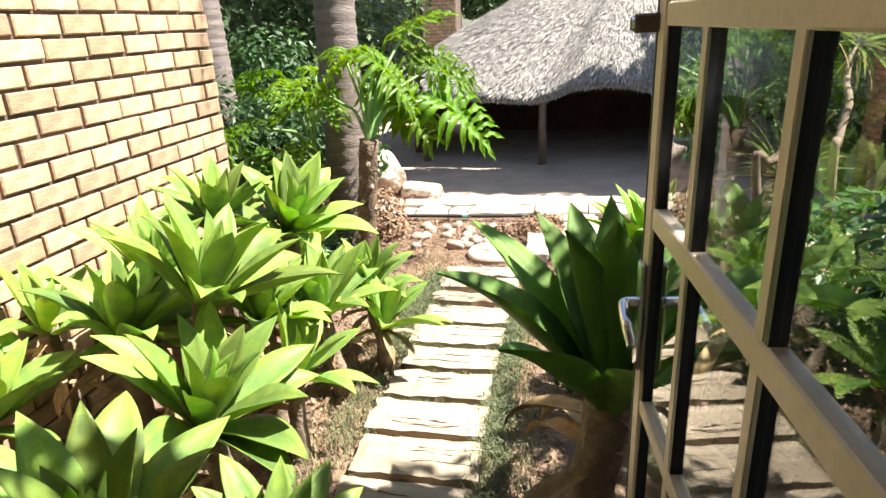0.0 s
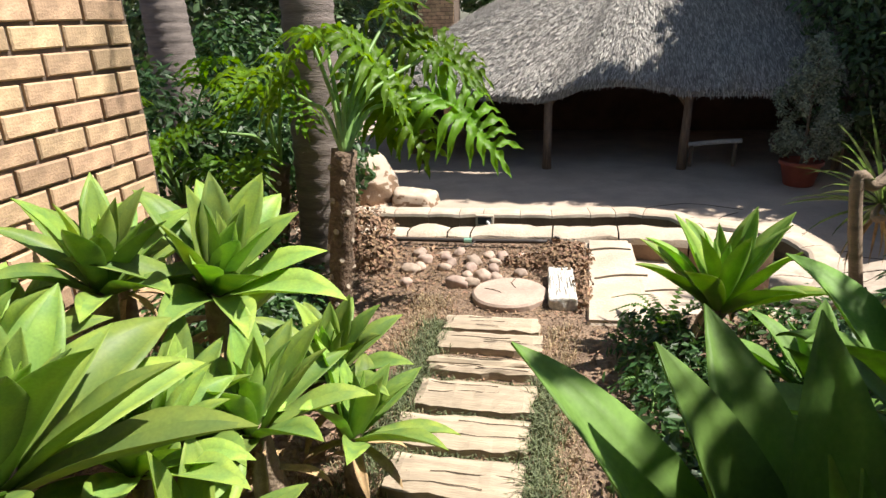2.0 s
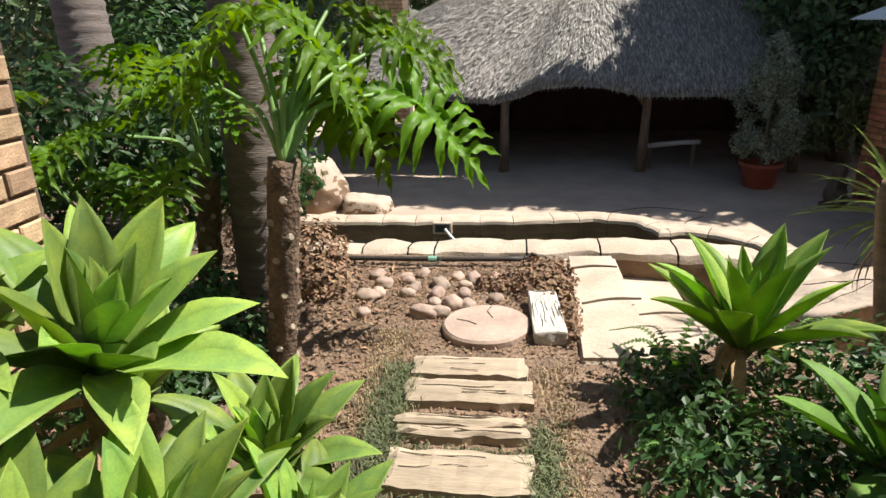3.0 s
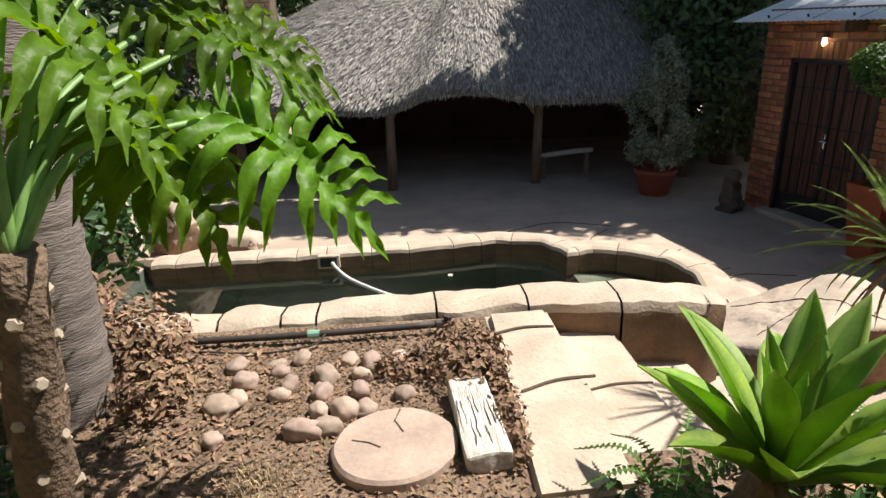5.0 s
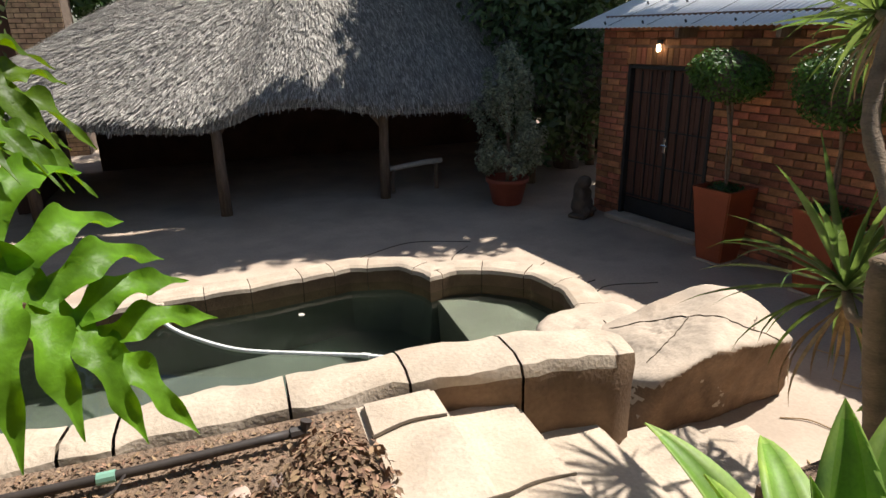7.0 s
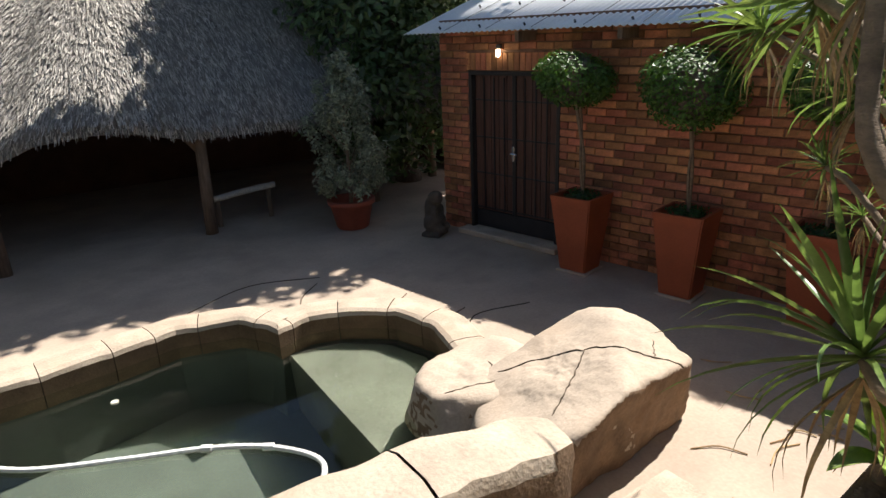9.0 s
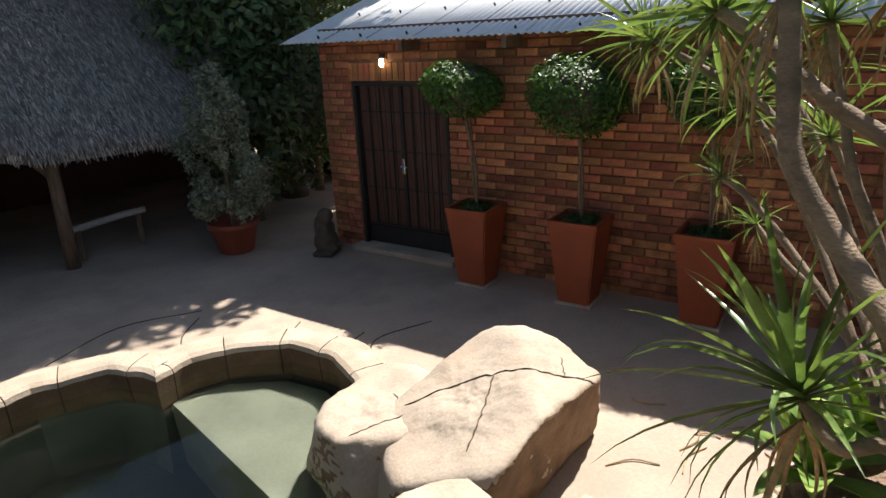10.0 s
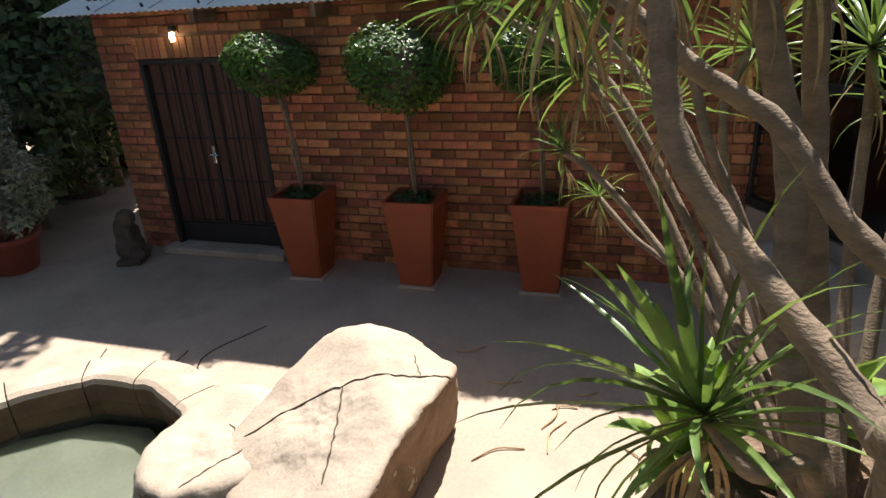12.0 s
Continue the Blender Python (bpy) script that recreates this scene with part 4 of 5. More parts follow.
# ---- topiary in tall square pots ----
def topiary(px, py, ang, ball_r, ball_z, seed, label, twin, lean=.1, flat=.85):
    root = thing("tall_pot", label, "pot", "tall square pots", m=pose(px, py, Z_PATIO, 0, 0, ang))
    bm = bmesh.new()
    prof = [(.130, .0), (.155, .03), (.228, .76), (.238, .81), (.238, .84), (.210, .84), (.20, .78)]
    loops = [[bm.verts.new((a * w, b * w, z)) for a, b in ((-1, -1), (1, -1), (1, 1), (-1, 1))] for w, z in prof]
    for u, v in zip(loops, loops[1:]):
        for i in range(4):
            bm.faces.new((u[i], u[(i + 1) % 4], v[(i + 1) % 4], v[i]))
    bm.faces.new(loops[0][::-1])
    bm.faces.new(loops[-1])
    bmesh.ops.bevel(bm, geom=[e for e in bm.edges if abs((e.verts[0].co - e.verts[1].co).normalized().z) > .5], offset=.012, segments=2, affect="EDGES")
    part("pot_body", bm, M_TERRA, root)
    part("foot", box(.36, .36, .025, (0, 0, 0), .005), M_COPING, root, "cement paver under the pot")
    plant = thing("topiary_tree", twin, "topiary", "topiary trees", m=pose(px, py, Z_PATIO + .78))
    bz = ball_z - Z_PATIO - .78
    lx, ly = -.2 * lean - .02, .98 * lean
    r = random.Random(seed)
    for k in range(2):
        pts = curve_pts([(.015 * k, 0, -.02), (.02 - .05 * k, .01, bz * .35), (-.02 + .05 * k + lx * .5, -.01 + ly * .5, bz * .7), (lx, ly, bz)], 5)
        part("stem", tube(pts, .018 - .005 * k, 7), M_DRAC, plant, smooth=True)
    lump = [((lx, ly, bz), (ball_r, ball_r, ball_r * flat)), ((lx - .12, ly + .08, bz + .07), (ball_r * .74, ball_r * .74, ball_r * flat * .8)), ((lx + .1, ly - .13, bz - .03), (ball_r * .76, ball_r * .76, ball_r * flat * .8))]
    flakes("leaf_ball", 7800, in_blobs(lump, .66), .021, M_TOPIARY, plant, seed, flat=.7, narrow=.55)
    flakes("under_planting", 500, in_blobs([((0, 0, .05), (.2, .2, .05))], .3), .02, M_SHRUB, plant, seed + 1, "low dark green planting", flat=.8)
    core = rock_bm(ball_r * .72, ball_r * .72, ball_r * .68, seed, .1, 2)
    part("ball_core", core, M_BARK, plant, m=pose(lx, ly, bz - ball_r * .68))
    return root


topiary(5.91, 10.12, SH_ANG, .35, .87, 21, "tall square tapered terracotta-orange pot with a small ball topiary", "small clipped ball topiary in a tall pot", .12, .76)
topiary(6.15, 9.03, SH_ANG, .42, .82, 22, "tall square tapered terracotta-orange pot with a large ball topiary", "large clipped ball topiary in a tall pot", .06, .88)
topiary(6.44, 7.95, SH_ANG, .34, .86, 23, "tall square tapered terracotta-orange pot half hidden by the dragon tree", "clipped ball topiary half hidden by the dragon tree")

# ---- variegated fig in a round pot ----
pot = thing("round_pot", "round red clay pot on the patio", "pot", m=pose(4.78, 13.25, Z_PATIO))
prof = [(.20, 0), (.22, .02), (.29, .33), (.32, .34), (.325, .40), (.29, .40), (.28, .34)]
bm = bmesh.new()
rings = [[bm.verts.new((w * math.cos(2 * math.pi * k / 28), w * math.sin(2 * math.pi * k / 28), z)) for k in range(28)] for w, z in prof]
for a, b in zip(rings, rings[1:]):
    for k in range(28):
        bm.faces.new((a[k], a[(k + 1) % 28], b[(k + 1) % 28], b[k]))
bm.faces.new(rings[0][::-1])
bm.faces.new(rings[-1])
part("pot_body", bm, M_TERRA_RED, pot, smooth=True)
fig = thing("potted_fig", "variegated grey-green weeping fig in a round pot", "plant", m=pose(4.78, 13.25, Z_PATIO + .34))
part("stem", tube(curve_pts([(0, 0, 0), (.02, .03, .5), (0, 0, 1.2), (.03, 0, 1.9)], 4), [.03 - .0015 * i for i in range(13)], 7), M_DRAC, fig, smooth=True)
fr = random.Random(33)
blobs = []
for k in range(46):
    z = .22 + 1.70 * (k / 45) ** 1.05
    reach = float(np.interp(z, [.2, .55, .95, 1.35, 1.7, 1.95], [.44, .66, .64, .44, .24, .05])) * fr.uniform(.4, 1.0)
    a = k * 2.4 + fr.uniform(-.4, .4)
    q = fr.uniform(.10, .17) * (1 if z < 1.5 else .75)
    blobs.append(((reach * math.cos(a), reach * math.sin(a), z), (q, q, q * 1.15)))
flakes("foliage", 6500, in_blobs(blobs, .15), .036, M_FICUS, fig, 31, flat=.9, narrow=.42)
for k in range(10):
    a = k * .63
    part("twig", tube([(0, 0, .35 + k * .1), (.25 * math.cos(a), .25 * math.sin(a), .6 + k * .1)], .007, 5), M_DRAC, fig)

# ---- small statue by the shed corner ----
bm = box(.30, .26, .06, (0, 0, 0), .012)
for sx, sy, sz, x, y, z, k in ((.15, .13, .13, 0, 0, .05, 3), (.11, .10, .17, .01, .02, .18, 5), (.09, .09, .085, -.03, -.04, .42, 7), (.05, .10, .05, -.08, -.08, .06, 9), (.05, .10, .05, .09, -.08, .06, 11), (.035, .04, .10, -.09, -.05, .2, 13), (.035, .04, .10, .09, -.05, .2, 15)):
    b2 = rock_bm(sx, sy, sz, k, .1, 3, 0)
    bmesh.ops.translate(b2, verts=b2.verts[:], vec=(x, y, z))
    join(bm, b2)
one = new("statue_blocks", mesh_of("statue_blocks", bm, M_STATUE))
fuse = one.modifiers.new("fuse", "REMESH")
fuse.mode, fuse.voxel_size = "VOXEL", .016
bpy.context.view_layer.update()
skin = bpy.data.meshes.new_from_object(one.evaluated_get(bpy.context.evaluated_depsgraph_get()))
bpy.data.objects.remove(one)
solid("garden_statue", skin, M_STATUE, "dark weathered stone garden statue beside the shed", "statue", m=pose(5.42, 12.18, Z_PATIO, 0, 0, 30))

# ---- thatched shelter ----
hut = thing("thatched_shelter", "low open shelter with a thick grey thatched roof on gum poles", "shelter")
EAVE_X = [-3.2, -2.2, -1.14, -.37, .78, 1.23, 1.77, 2.3, 3.03, 4.32, 6.5, 8.5]
EAVE_Z = [.50, .46, .38, .28, .24, .46, .54, .52, .37, .32, .32, .32]


def hut_roof():
    cx0, cx1, cy, ry, rx = -.3, 6.8, 17.0, 3.05, 2.6
    n = 160
    plan = []
    for i in range(n):
        a = 2 * math.pi * i / n
        c, s = math.cos(a), math.sin(a)
        ex = (cx1 if c > 0 else cx0) + rx * (abs(c) ** .8) * (1 if c > 0 else -1)
        ex = ex if abs(c) > .55 else (cx0 + cx1) / 2 + (cx1 - cx0) / 2 * (c / .55) + (rx * (abs(c) ** .8) * (1 if c > 0 else -1)) * (abs(c) / .55) ** 2 * 0.9
        ey = cy + ry * (abs(s) ** .55) * (1 if s > 0 else -1)
        plan.append((ex, ey))
    ridge0, ridge1, zr = 2.7, 5.4, 3.3
    rows = []
    m = 14
    for j in range(m + 1):
        t = j / m
        row = []
        for x, y in plan:
            rxp = min(max(x, ridge0), ridge1)
            z0 = float(np.interp(x, EAVE_X, EAVE_Z)) if y < cy else .35
            swell = .10 * math.sin(math.pi * min(1, t * 1.2)) if t < .83 else 0
            bumpy = .05 * noise.noise(Vector((x * .8, y * .8, t * 4)))
            row.append(Vector((x + (rxp - x) * t, y + (cy - y) * t, z0 + (zr - z0) * t ** .95 + swell + bumpy)))
        rows.append(row)
    return rows, n, m


rows_r, n_r, m_r = hut_roof()
verts, faces = [], []
for row in rows_r:
    verts += row
for j in range(m_r):
    for i in range(n_r):
        k = (i + 1) % n_r
        faces.append((j * n_r + i, j * n_r + k, (j + 1) * n_r + k, (j + 1) * n_r + i))
base = len(verts)
verts += [p + Vector((0, 0, -.16)) + (Vector((3.2, 17, p.z)) - p).normalized() * .10 for p in rows_r[0]]
verts += [p + Vector((0, 0, -.10)) + (Vector((3.2, 17, p.z)) - p).normalized() * .5 for p in rows_r[0]]
verts += [p + Vector((0, 0, -.22)) for p in rows_r[m_r]]
for i in range(n_r):
    k = (i + 1) % n_r
    faces.append((k, i, base + i, base + k))
    faces.append((base + k, base + i, base + n_r + i, base + n_r + k))
    faces.append((base + n_r + k, base + n_r + i, base + 2 * n_r + i, base + 2 * n_r + k))
roof_ob = part("roof", raw("roof", verts, faces, M_THATCH, True), None, hut, "thick grey weathered thatch")
# straw ends over the front and the ends
r = random.Random(40)
sv, sf = [], []
for j in range(m_r):
    for i in range(n_r):
        k = (i + 1) % n_r
        a, b, c, d = rows_r[j][i], rows_r[j][k], rows_r[j + 1][k], rows_r[j + 1][i]
        if a.y > 17.3 or a.x > 7.2:
            continue
        area = (b - a).length * (d - a).length
        if area < 1e-4:
            continue
        down = (a - d).normalized()
        side = (b - a).normalized()
        nrm = side.cross(-down).normalized()
        if nrm.z < 0:
            nrm = -nrm
        for _ in range(min(220, int(area * 1150) + 1)):
            u, v = r.random(), r.random()
            p = a.lerp(b, u).lerp(d.lerp(c, u), v)
            L_ = r.uniform(.07, .15)
            q = p + down * L_ + nrm * r.uniform(.008, .05) + side * r.uniform(-.03, .03)
            w = side * r.uniform(.004, .010)
            s0 = len(sv)
            sv += [p - w, p + w, q + w * .5, q - w * .5]
            sf.append((s0, s0 + 1, s0 + 2, s0 + 3))
fringe = [(rows_r[0][i], rows_r[0][(i + 1) % n_r]) for i in range(n_r)]
for a, b in fringe:
    if a.y > 17.3 or a.x > 7.2:
        continue
    out = Vector((a.x - 3.2, a.y - 17, 0)).normalized()
    for _ in range(int((b - a).length * 260)):
        p = a.lerp(b, r.random()) + out * r.uniform(-.10, .01) - Vector((0, 0, r.uniform(0, .12)))
        q = p + Vector((0, 0, -r.uniform(.03, .10))) + out * r.uniform(-.02, .05)
        w = (b - a).normalized() * r.uniform(.004, .009)
        s0 = len(sv)
        sv += [p - w, p + w, q + w * .5, q - w * .5]
        sf.append((s0, s0 + 1, s0 + 2, s0 + 3))
tagged(part("straw", raw("straw", sv, sf, M_STRAW), None, roof_ob), kind="stuff")
for x, y, lean in ((.76, 14.22, 0), (3.15, 14.28, .02), (-1.7, 14.6, 0), (5.7, 14.3, 0), (7.4, 15.2, 0)):
    pts = [(x, y, Z_PATIO - .02), (x + lean, y, -.4), (x + lean * 2, y, .38)]
    part("pole", tube(pts, [.085, .078, .07], 10, wob=.05), M_POLE, hut, smooth=True)
    for sgn in (-1, 1):
        part("brace", tube([(x, y + .02, .0), (x + .30 * sgn, y + .14, .42)], .035, 7), M_POLE, hut, smooth=True)
part("ring_beam", tube([(.3, 14.42, .50), (3.15, 14.42, .50), (5.7, 14.42, .48), (7.2, 15.2, .48)], .06, 8), M_POLE, hut, smooth=True)
# Near-black walls: the deep shade under the thatch is in their colour.
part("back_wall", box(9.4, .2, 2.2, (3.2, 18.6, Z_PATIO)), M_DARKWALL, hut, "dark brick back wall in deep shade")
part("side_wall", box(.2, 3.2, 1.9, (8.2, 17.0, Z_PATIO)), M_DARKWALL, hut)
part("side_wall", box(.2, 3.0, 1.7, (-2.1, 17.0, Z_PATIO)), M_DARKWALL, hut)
bench = thing("log_bench", "pale rough log bench under the thatch", "bench", m=pose(3.72, 14.55, Z_PATIO, 0, 0, 4))
part("seat", tube(curve_pts([(-.5, 0, .40), (0, .01, .44), (.48, 0, .47)], 5), [.045] * 11, 8, wob=.08), M_LOG, bench, smooth=True)
for x in (-.38, .38):
    part("leg", tube([(x, 0, -.01), (x, 0, .42)], .035, 7), M_POLE, bench)

# ---- agaves ----
AG_MID = agave_leaves(M_AGAVE_MID, 8, M_AGAVE_EDGE)
LBL_L = "pale lime-green agave rosette, sunlit, in the bed by the brick wall"
LBL_R = "large green agave rosette in the shaded bed beside the path"
for i, (x, y, z, s, c) in enumerate(((-.36, 4.18, .80, .42, 14), (-.06, 4.34, .74, .46, 15), (.10, 3.30, .82, .46, 14), (.22, 3.98, .46, .40, 14), (.27, 4.45, .36, .36, 14), (-.22, 3.25, .68, .40, 13), (.26, 2.96, .58, .42, 15),
                                     (-.42, 3.72, .72, .36, 16), (-.55, 4.5, .66, .34, 16), (.38, 2.36, .60, .46, 14), (.62, 2.62, .40, .34, 14), (-.5, 2.9, .55, .36, 12), (.12, 3.62, .6, .34, 16))):
    agave(x, y, z, s * .86, AG_LIGHT, 100 + i, LBL_L, "agaves by the wall", c + 8, tilt=(12 * math.sin(i * 2.1), 16 + 10 * math.sin(i * 1.3)), spread=5, dry=11)
agave(1.47, 3.2, .62, .66, AG_DARK, 201, LBL_R, "agaves by the path", 18, dry=9, wide=.85, spread=4)
agave(1.98, 4.0, .62, .50, AG_DARK, 202, LBL_R, "agaves by the path", 18)
agave(1.83, 5.42, .28, .47, AG_MID, 203, "mid-green agave rosette beside the steps", "agaves by the path", 22, spread=5, wide=.82)
agave(2.02, 4.72, .26, .36, AG_DARK, 204, LBL_R, "agaves by the path", 16)
agave(3.66, 6.38, -.22, .32, AG_LIGHT, 205, "yellow-green agave rosette under the dragon tree", "agaves by the path", 18, ground=-.36)
agave(3.85, 6.0, -.12, .36, AG_LIGHT, 206, "yellow-green agave rosette under the dragon tree", "agaves by the path", 16, ground=-.36)
agave(3.98, 6.30, -.2, .28, AG_LIGHT, 207, "yellow-green agave rosette under the dragon tree", "agaves by the path", 16, ground=-.36)


for i, (x, y, z, q) in enumerate(((-.68, 3.4, .62, .30), (-.3, 3.5, .55, .32), (.3, 3.5, .42, .30), (-.15, 4.6, .5, .30))):
    agave(x, y, z, q, AG_LIGHT, 260 + i, LBL_L, "agaves by the wall", 12, spread=5, tilt=(10 * math.sin(i * 1.9), 20 + 8 * math.sin(i)))
agave(-.62, 4.05, .55, .32, AG_LIGHT, 208, LBL_L, "agaves by the wall", 14, spread=5, tilt=(5, 20))
agave(.02, 3.85, .5, .33, AG_LIGHT, 209, LBL_L, "agaves by the wall", 16, spread=5, tilt=(-8, 24))
agave(.44, 4.2, .3, .30, AG_LIGHT, 210, LBL_L, "agaves by the wall", 16, spread=5, tilt=(-10, 22))


def fern(x, y, z, seed, n=9, size=.34):
    root = thing("fern", "small green fern beside the steps", "fern", "ferns", m=pose(x, y, z))
    r = random.Random(seed)
    for k in range(n):
        a = k * 2.4 + r.uniform(-.3, .3)
        L_ = size * r.uniform(.8, 1.2)
        d = Vector((math.cos(a), math.sin(a), 0))
        rib = curve_pts([Vector((0, 0, 0)), d * L_ * .45 + Vector((0, 0, L_ * .55)), d * L_ + Vector((0, 0, L_ * .38))], 10)
        v, f = [], []
        sd = d.cross(Vector((0, 0, 1)))
        for i in range(1, len(rib) - 1):
            t = i / len(rib)
            for sg in (-1, 1):
                w = sd * sg * size * .11 * (1 - t) ** .7
                b0 = len(v)
                dd = (rib[i + 1] - rib[i]) * .42
                v += [rib[i] - dd, rib[i] + w * .6 - dd * .7 + Vector((0, 0, .004)), rib[i] + w + dd * .3, rib[i] + dd]
                f.append((b0, b0 + 1, b0 + 2, b0 + 3))
        me = raw("frond", v, f, M_TOPIARY)
        ob = part("frond", me, None, root)
        part("rib", tube(rib, .0022, 4), M_PETIOLE, ob)


fern(1.62, 5.55, .02, 1)
fern(2.05, 5.62, .02, 2)
fern(2.2, 5.05, .05, 3, 9, .3)
fern(1.5, 4.95, .02, 4, 7, .24)

# ---- philodendrons ----
def philo_leaf(seed, size=1.0):
    """Deeply cut drooping leaf: base at the origin, midrib along +x, face up."""
    r = random.Random(seed)
    verts, faces = [], []

    def spine(s):
        return Vector((s * .62, 0, .05 * math.sin(s * 2.5) - .30 * s * s)) * size

    def strip(ctrl, width, per, ph=0.0, taper=.5):
        """A narrow lobe along ctrl, with a wavy, folded margin."""
        pts = curve_pts(ctrl, per)
        prev = None
        last_n = len(pts) - 1
        for i, p in enumerate(pts):
            t = i / last_n
            d = (pts[min(i + 1, last_n)] - pts[max(i - 1, 0)]).normalized()
            side = d.cross(Vector((0, 0, 1))).normalized()
            up = side.cross(d)
            w = width * (taper + (1 - taper) * math.sin(min(1, t * 1.6) * math.pi / 2)) * (1 - t ** 2.0)
            wl = w * (1 + .20 * math.sin(i * .62 + ph)) + .001
            wr = w * (1 + .20 * math.sin(i * .62 + ph + 2.6)) + .001
            i0 = len(verts)
            rip = .55 * w * math.sin(i * .75 + ph)
            verts.extend([p - side * wl + up * (rip + w * .3), p - side * wl * .5 + up * w * .05, p - up * .003, p + side * wr * .5 + up * w * .05, p + side * wr + up * (-rip + w * .3)])
            if prev is not None:
                faces.extend([(prev + q, prev + q + 1, i0 + q + 1, i0 + q) for q in range(4)])
            prev = i0

    K = 9
    for k in range(K):
        s = k / (K - 1) * .93
        base = spine(s)
        for sg in (-1, 1):
            L_ = size * (.54 - .30 * s) * (.8 if k == 0 else 1) * r.uniform(.88, 1.12)
            ang = radians(140 - 108 * s + r.uniform(-6, 6))
            d = Vector((math.cos(ang), sg * math.sin(ang), 0))
            droop = Vector((0, 0, -1))
            ctrl = [base, base + d * L_ * .5 + Vector((0, 0, .03 * size)), base + d * L_ + droop * L_ * (.18 + r.uniform(-.1, .25)) + Vector((L_ * .22, 0, 0))]
            strip(ctrl, size * .052, 11, r.uniform(0, 6), .5)
    strip([spine(0), spine(.35), spine(.7), spine(1.15)], size * .065, 6, 1.0, .8)
    return raw("leaf", verts, faces, M_PHILO, True)


PHILO = [philo_leaf(s) for s in (1, 2, 3, 4)]


def philodendron(x, y, top, seed, label, leaves, ground=0.0):
    root = thing("philodendron", label, "plant", m=pose(x, y, ground))
    r = random.Random(seed)
    h = top - ground
    pts = curve_pts([(-.12, .06, -.03), (-.05, .02, h * .4), (.03, -.02, h)], 6)
    trunk = part("trunk", tube(pts, [.062] * 13, 12, wob=.12), M_PHTRUNK, root, "brown trunk with pale leaf scars", smooth=True)
    for k in range(26):
        a, z = k * 2.4, h * (.1 + .85 * k / 26)
        at = min(pts, key=lambda p: abs(p.z - z))
        part("leaf_scar", tube([(at.x + .05 * math.cos(a), at.y + .05 * math.sin(a), z), (at.x + .072 * math.cos(a), at.y + .072 * math.sin(a), z + .006)], [.02, .012], 6), M_SCAR, trunk)
    for (tx, ty, tz, size, yaw, dip, *turn) in leaves:
        end = Vector((tx - x, ty - y, tz - ground))
        s = Vector((.03, -.02, h - .03))
        d = end - s
        mid = s + d * .5 + Vector((0, 0, .10 * d.length + .04))
        pet = part("petiole", tube(curve_pts([s, s + (mid - s) * .5 + Vector((0, 0, .08)), mid, end], 5), [.014 - .0004 * i for i in range(16)], 7), M_PETIOLE, root, "pale green arching leaf stalk", smooth=True)
        ob = new("leaf", r.choice(PHILO))
        ob.parent = root
        ob.matrix_basis = Matrix.Translation(end) @ pose(0, 0, 0, turn[0] if turn else r.uniform(-12, 12), dip, yaw) @ Matrix.Diagonal((size * .62, size * .62, size * .62, 1))
    return root


r = random.Random(77)
philodendron(.02, 5.42, .98, 301, "cut-leaf philodendron on a scarred trunk beside the palm", [
    (.42, 5.84, 1.19, 1.06, 2, 30, 40), (.20, 5.72, 1.24, .9, -6, 48, 34), (.10, 5.50, 1.46, .9, 15, 40, 20), (-.06, 5.42, 1.47, .85, 200, 35, 10), (.24, 6.06, 1.45, 1.0, 20, 8, 30), (.36, 5.95, 1.38, .85, 30, 15, 25),
    (-.12, 5.72, 1.5, .9, 120, -10), (.10, 5.95, 1.30, .95, 50, 30, 20), (.02, 5.80, 1.26, .85, -20, 40, 34), (-.26, 5.48, 1.28, .8, 190, 10), (.2, 5.9, 1.62, .9, 60, -30)])
philodendron(-.72, 6.25, .72, 302, "cut-leaf philodendron in the shade behind the brick wall", [
    (-.62, 5.85, 1.32, .75, -80, 5), (-.95, 5.75, 1.02, .8, -120, 15), (-.5, 6.0, 1.15, .7, -40, 10), (-1.2, 6.05, .98, .8, 190, 15), (-.75, 6.6, 1.35, .8, 90, 0), (-1.1, 6.4, 1.35, .8, 150, 0), (-.6, 5.7, .85, .7, -90, 30)])
philodendron(-1.35, 6.1, .5, 303, "cut-leaf philodendron in the shade behind the brick wall", [
    (-1.2, 5.65, .95, .75, -70, 10), (-1.6, 5.7, .9, .8, -120, 10), (-1.0, 5.85, .8, .7, -30, 20), (-1.8, 6.3, 1.1, .8, 170, 0), (-1.3, 6.5, 1.2, .8, 90, 0)])


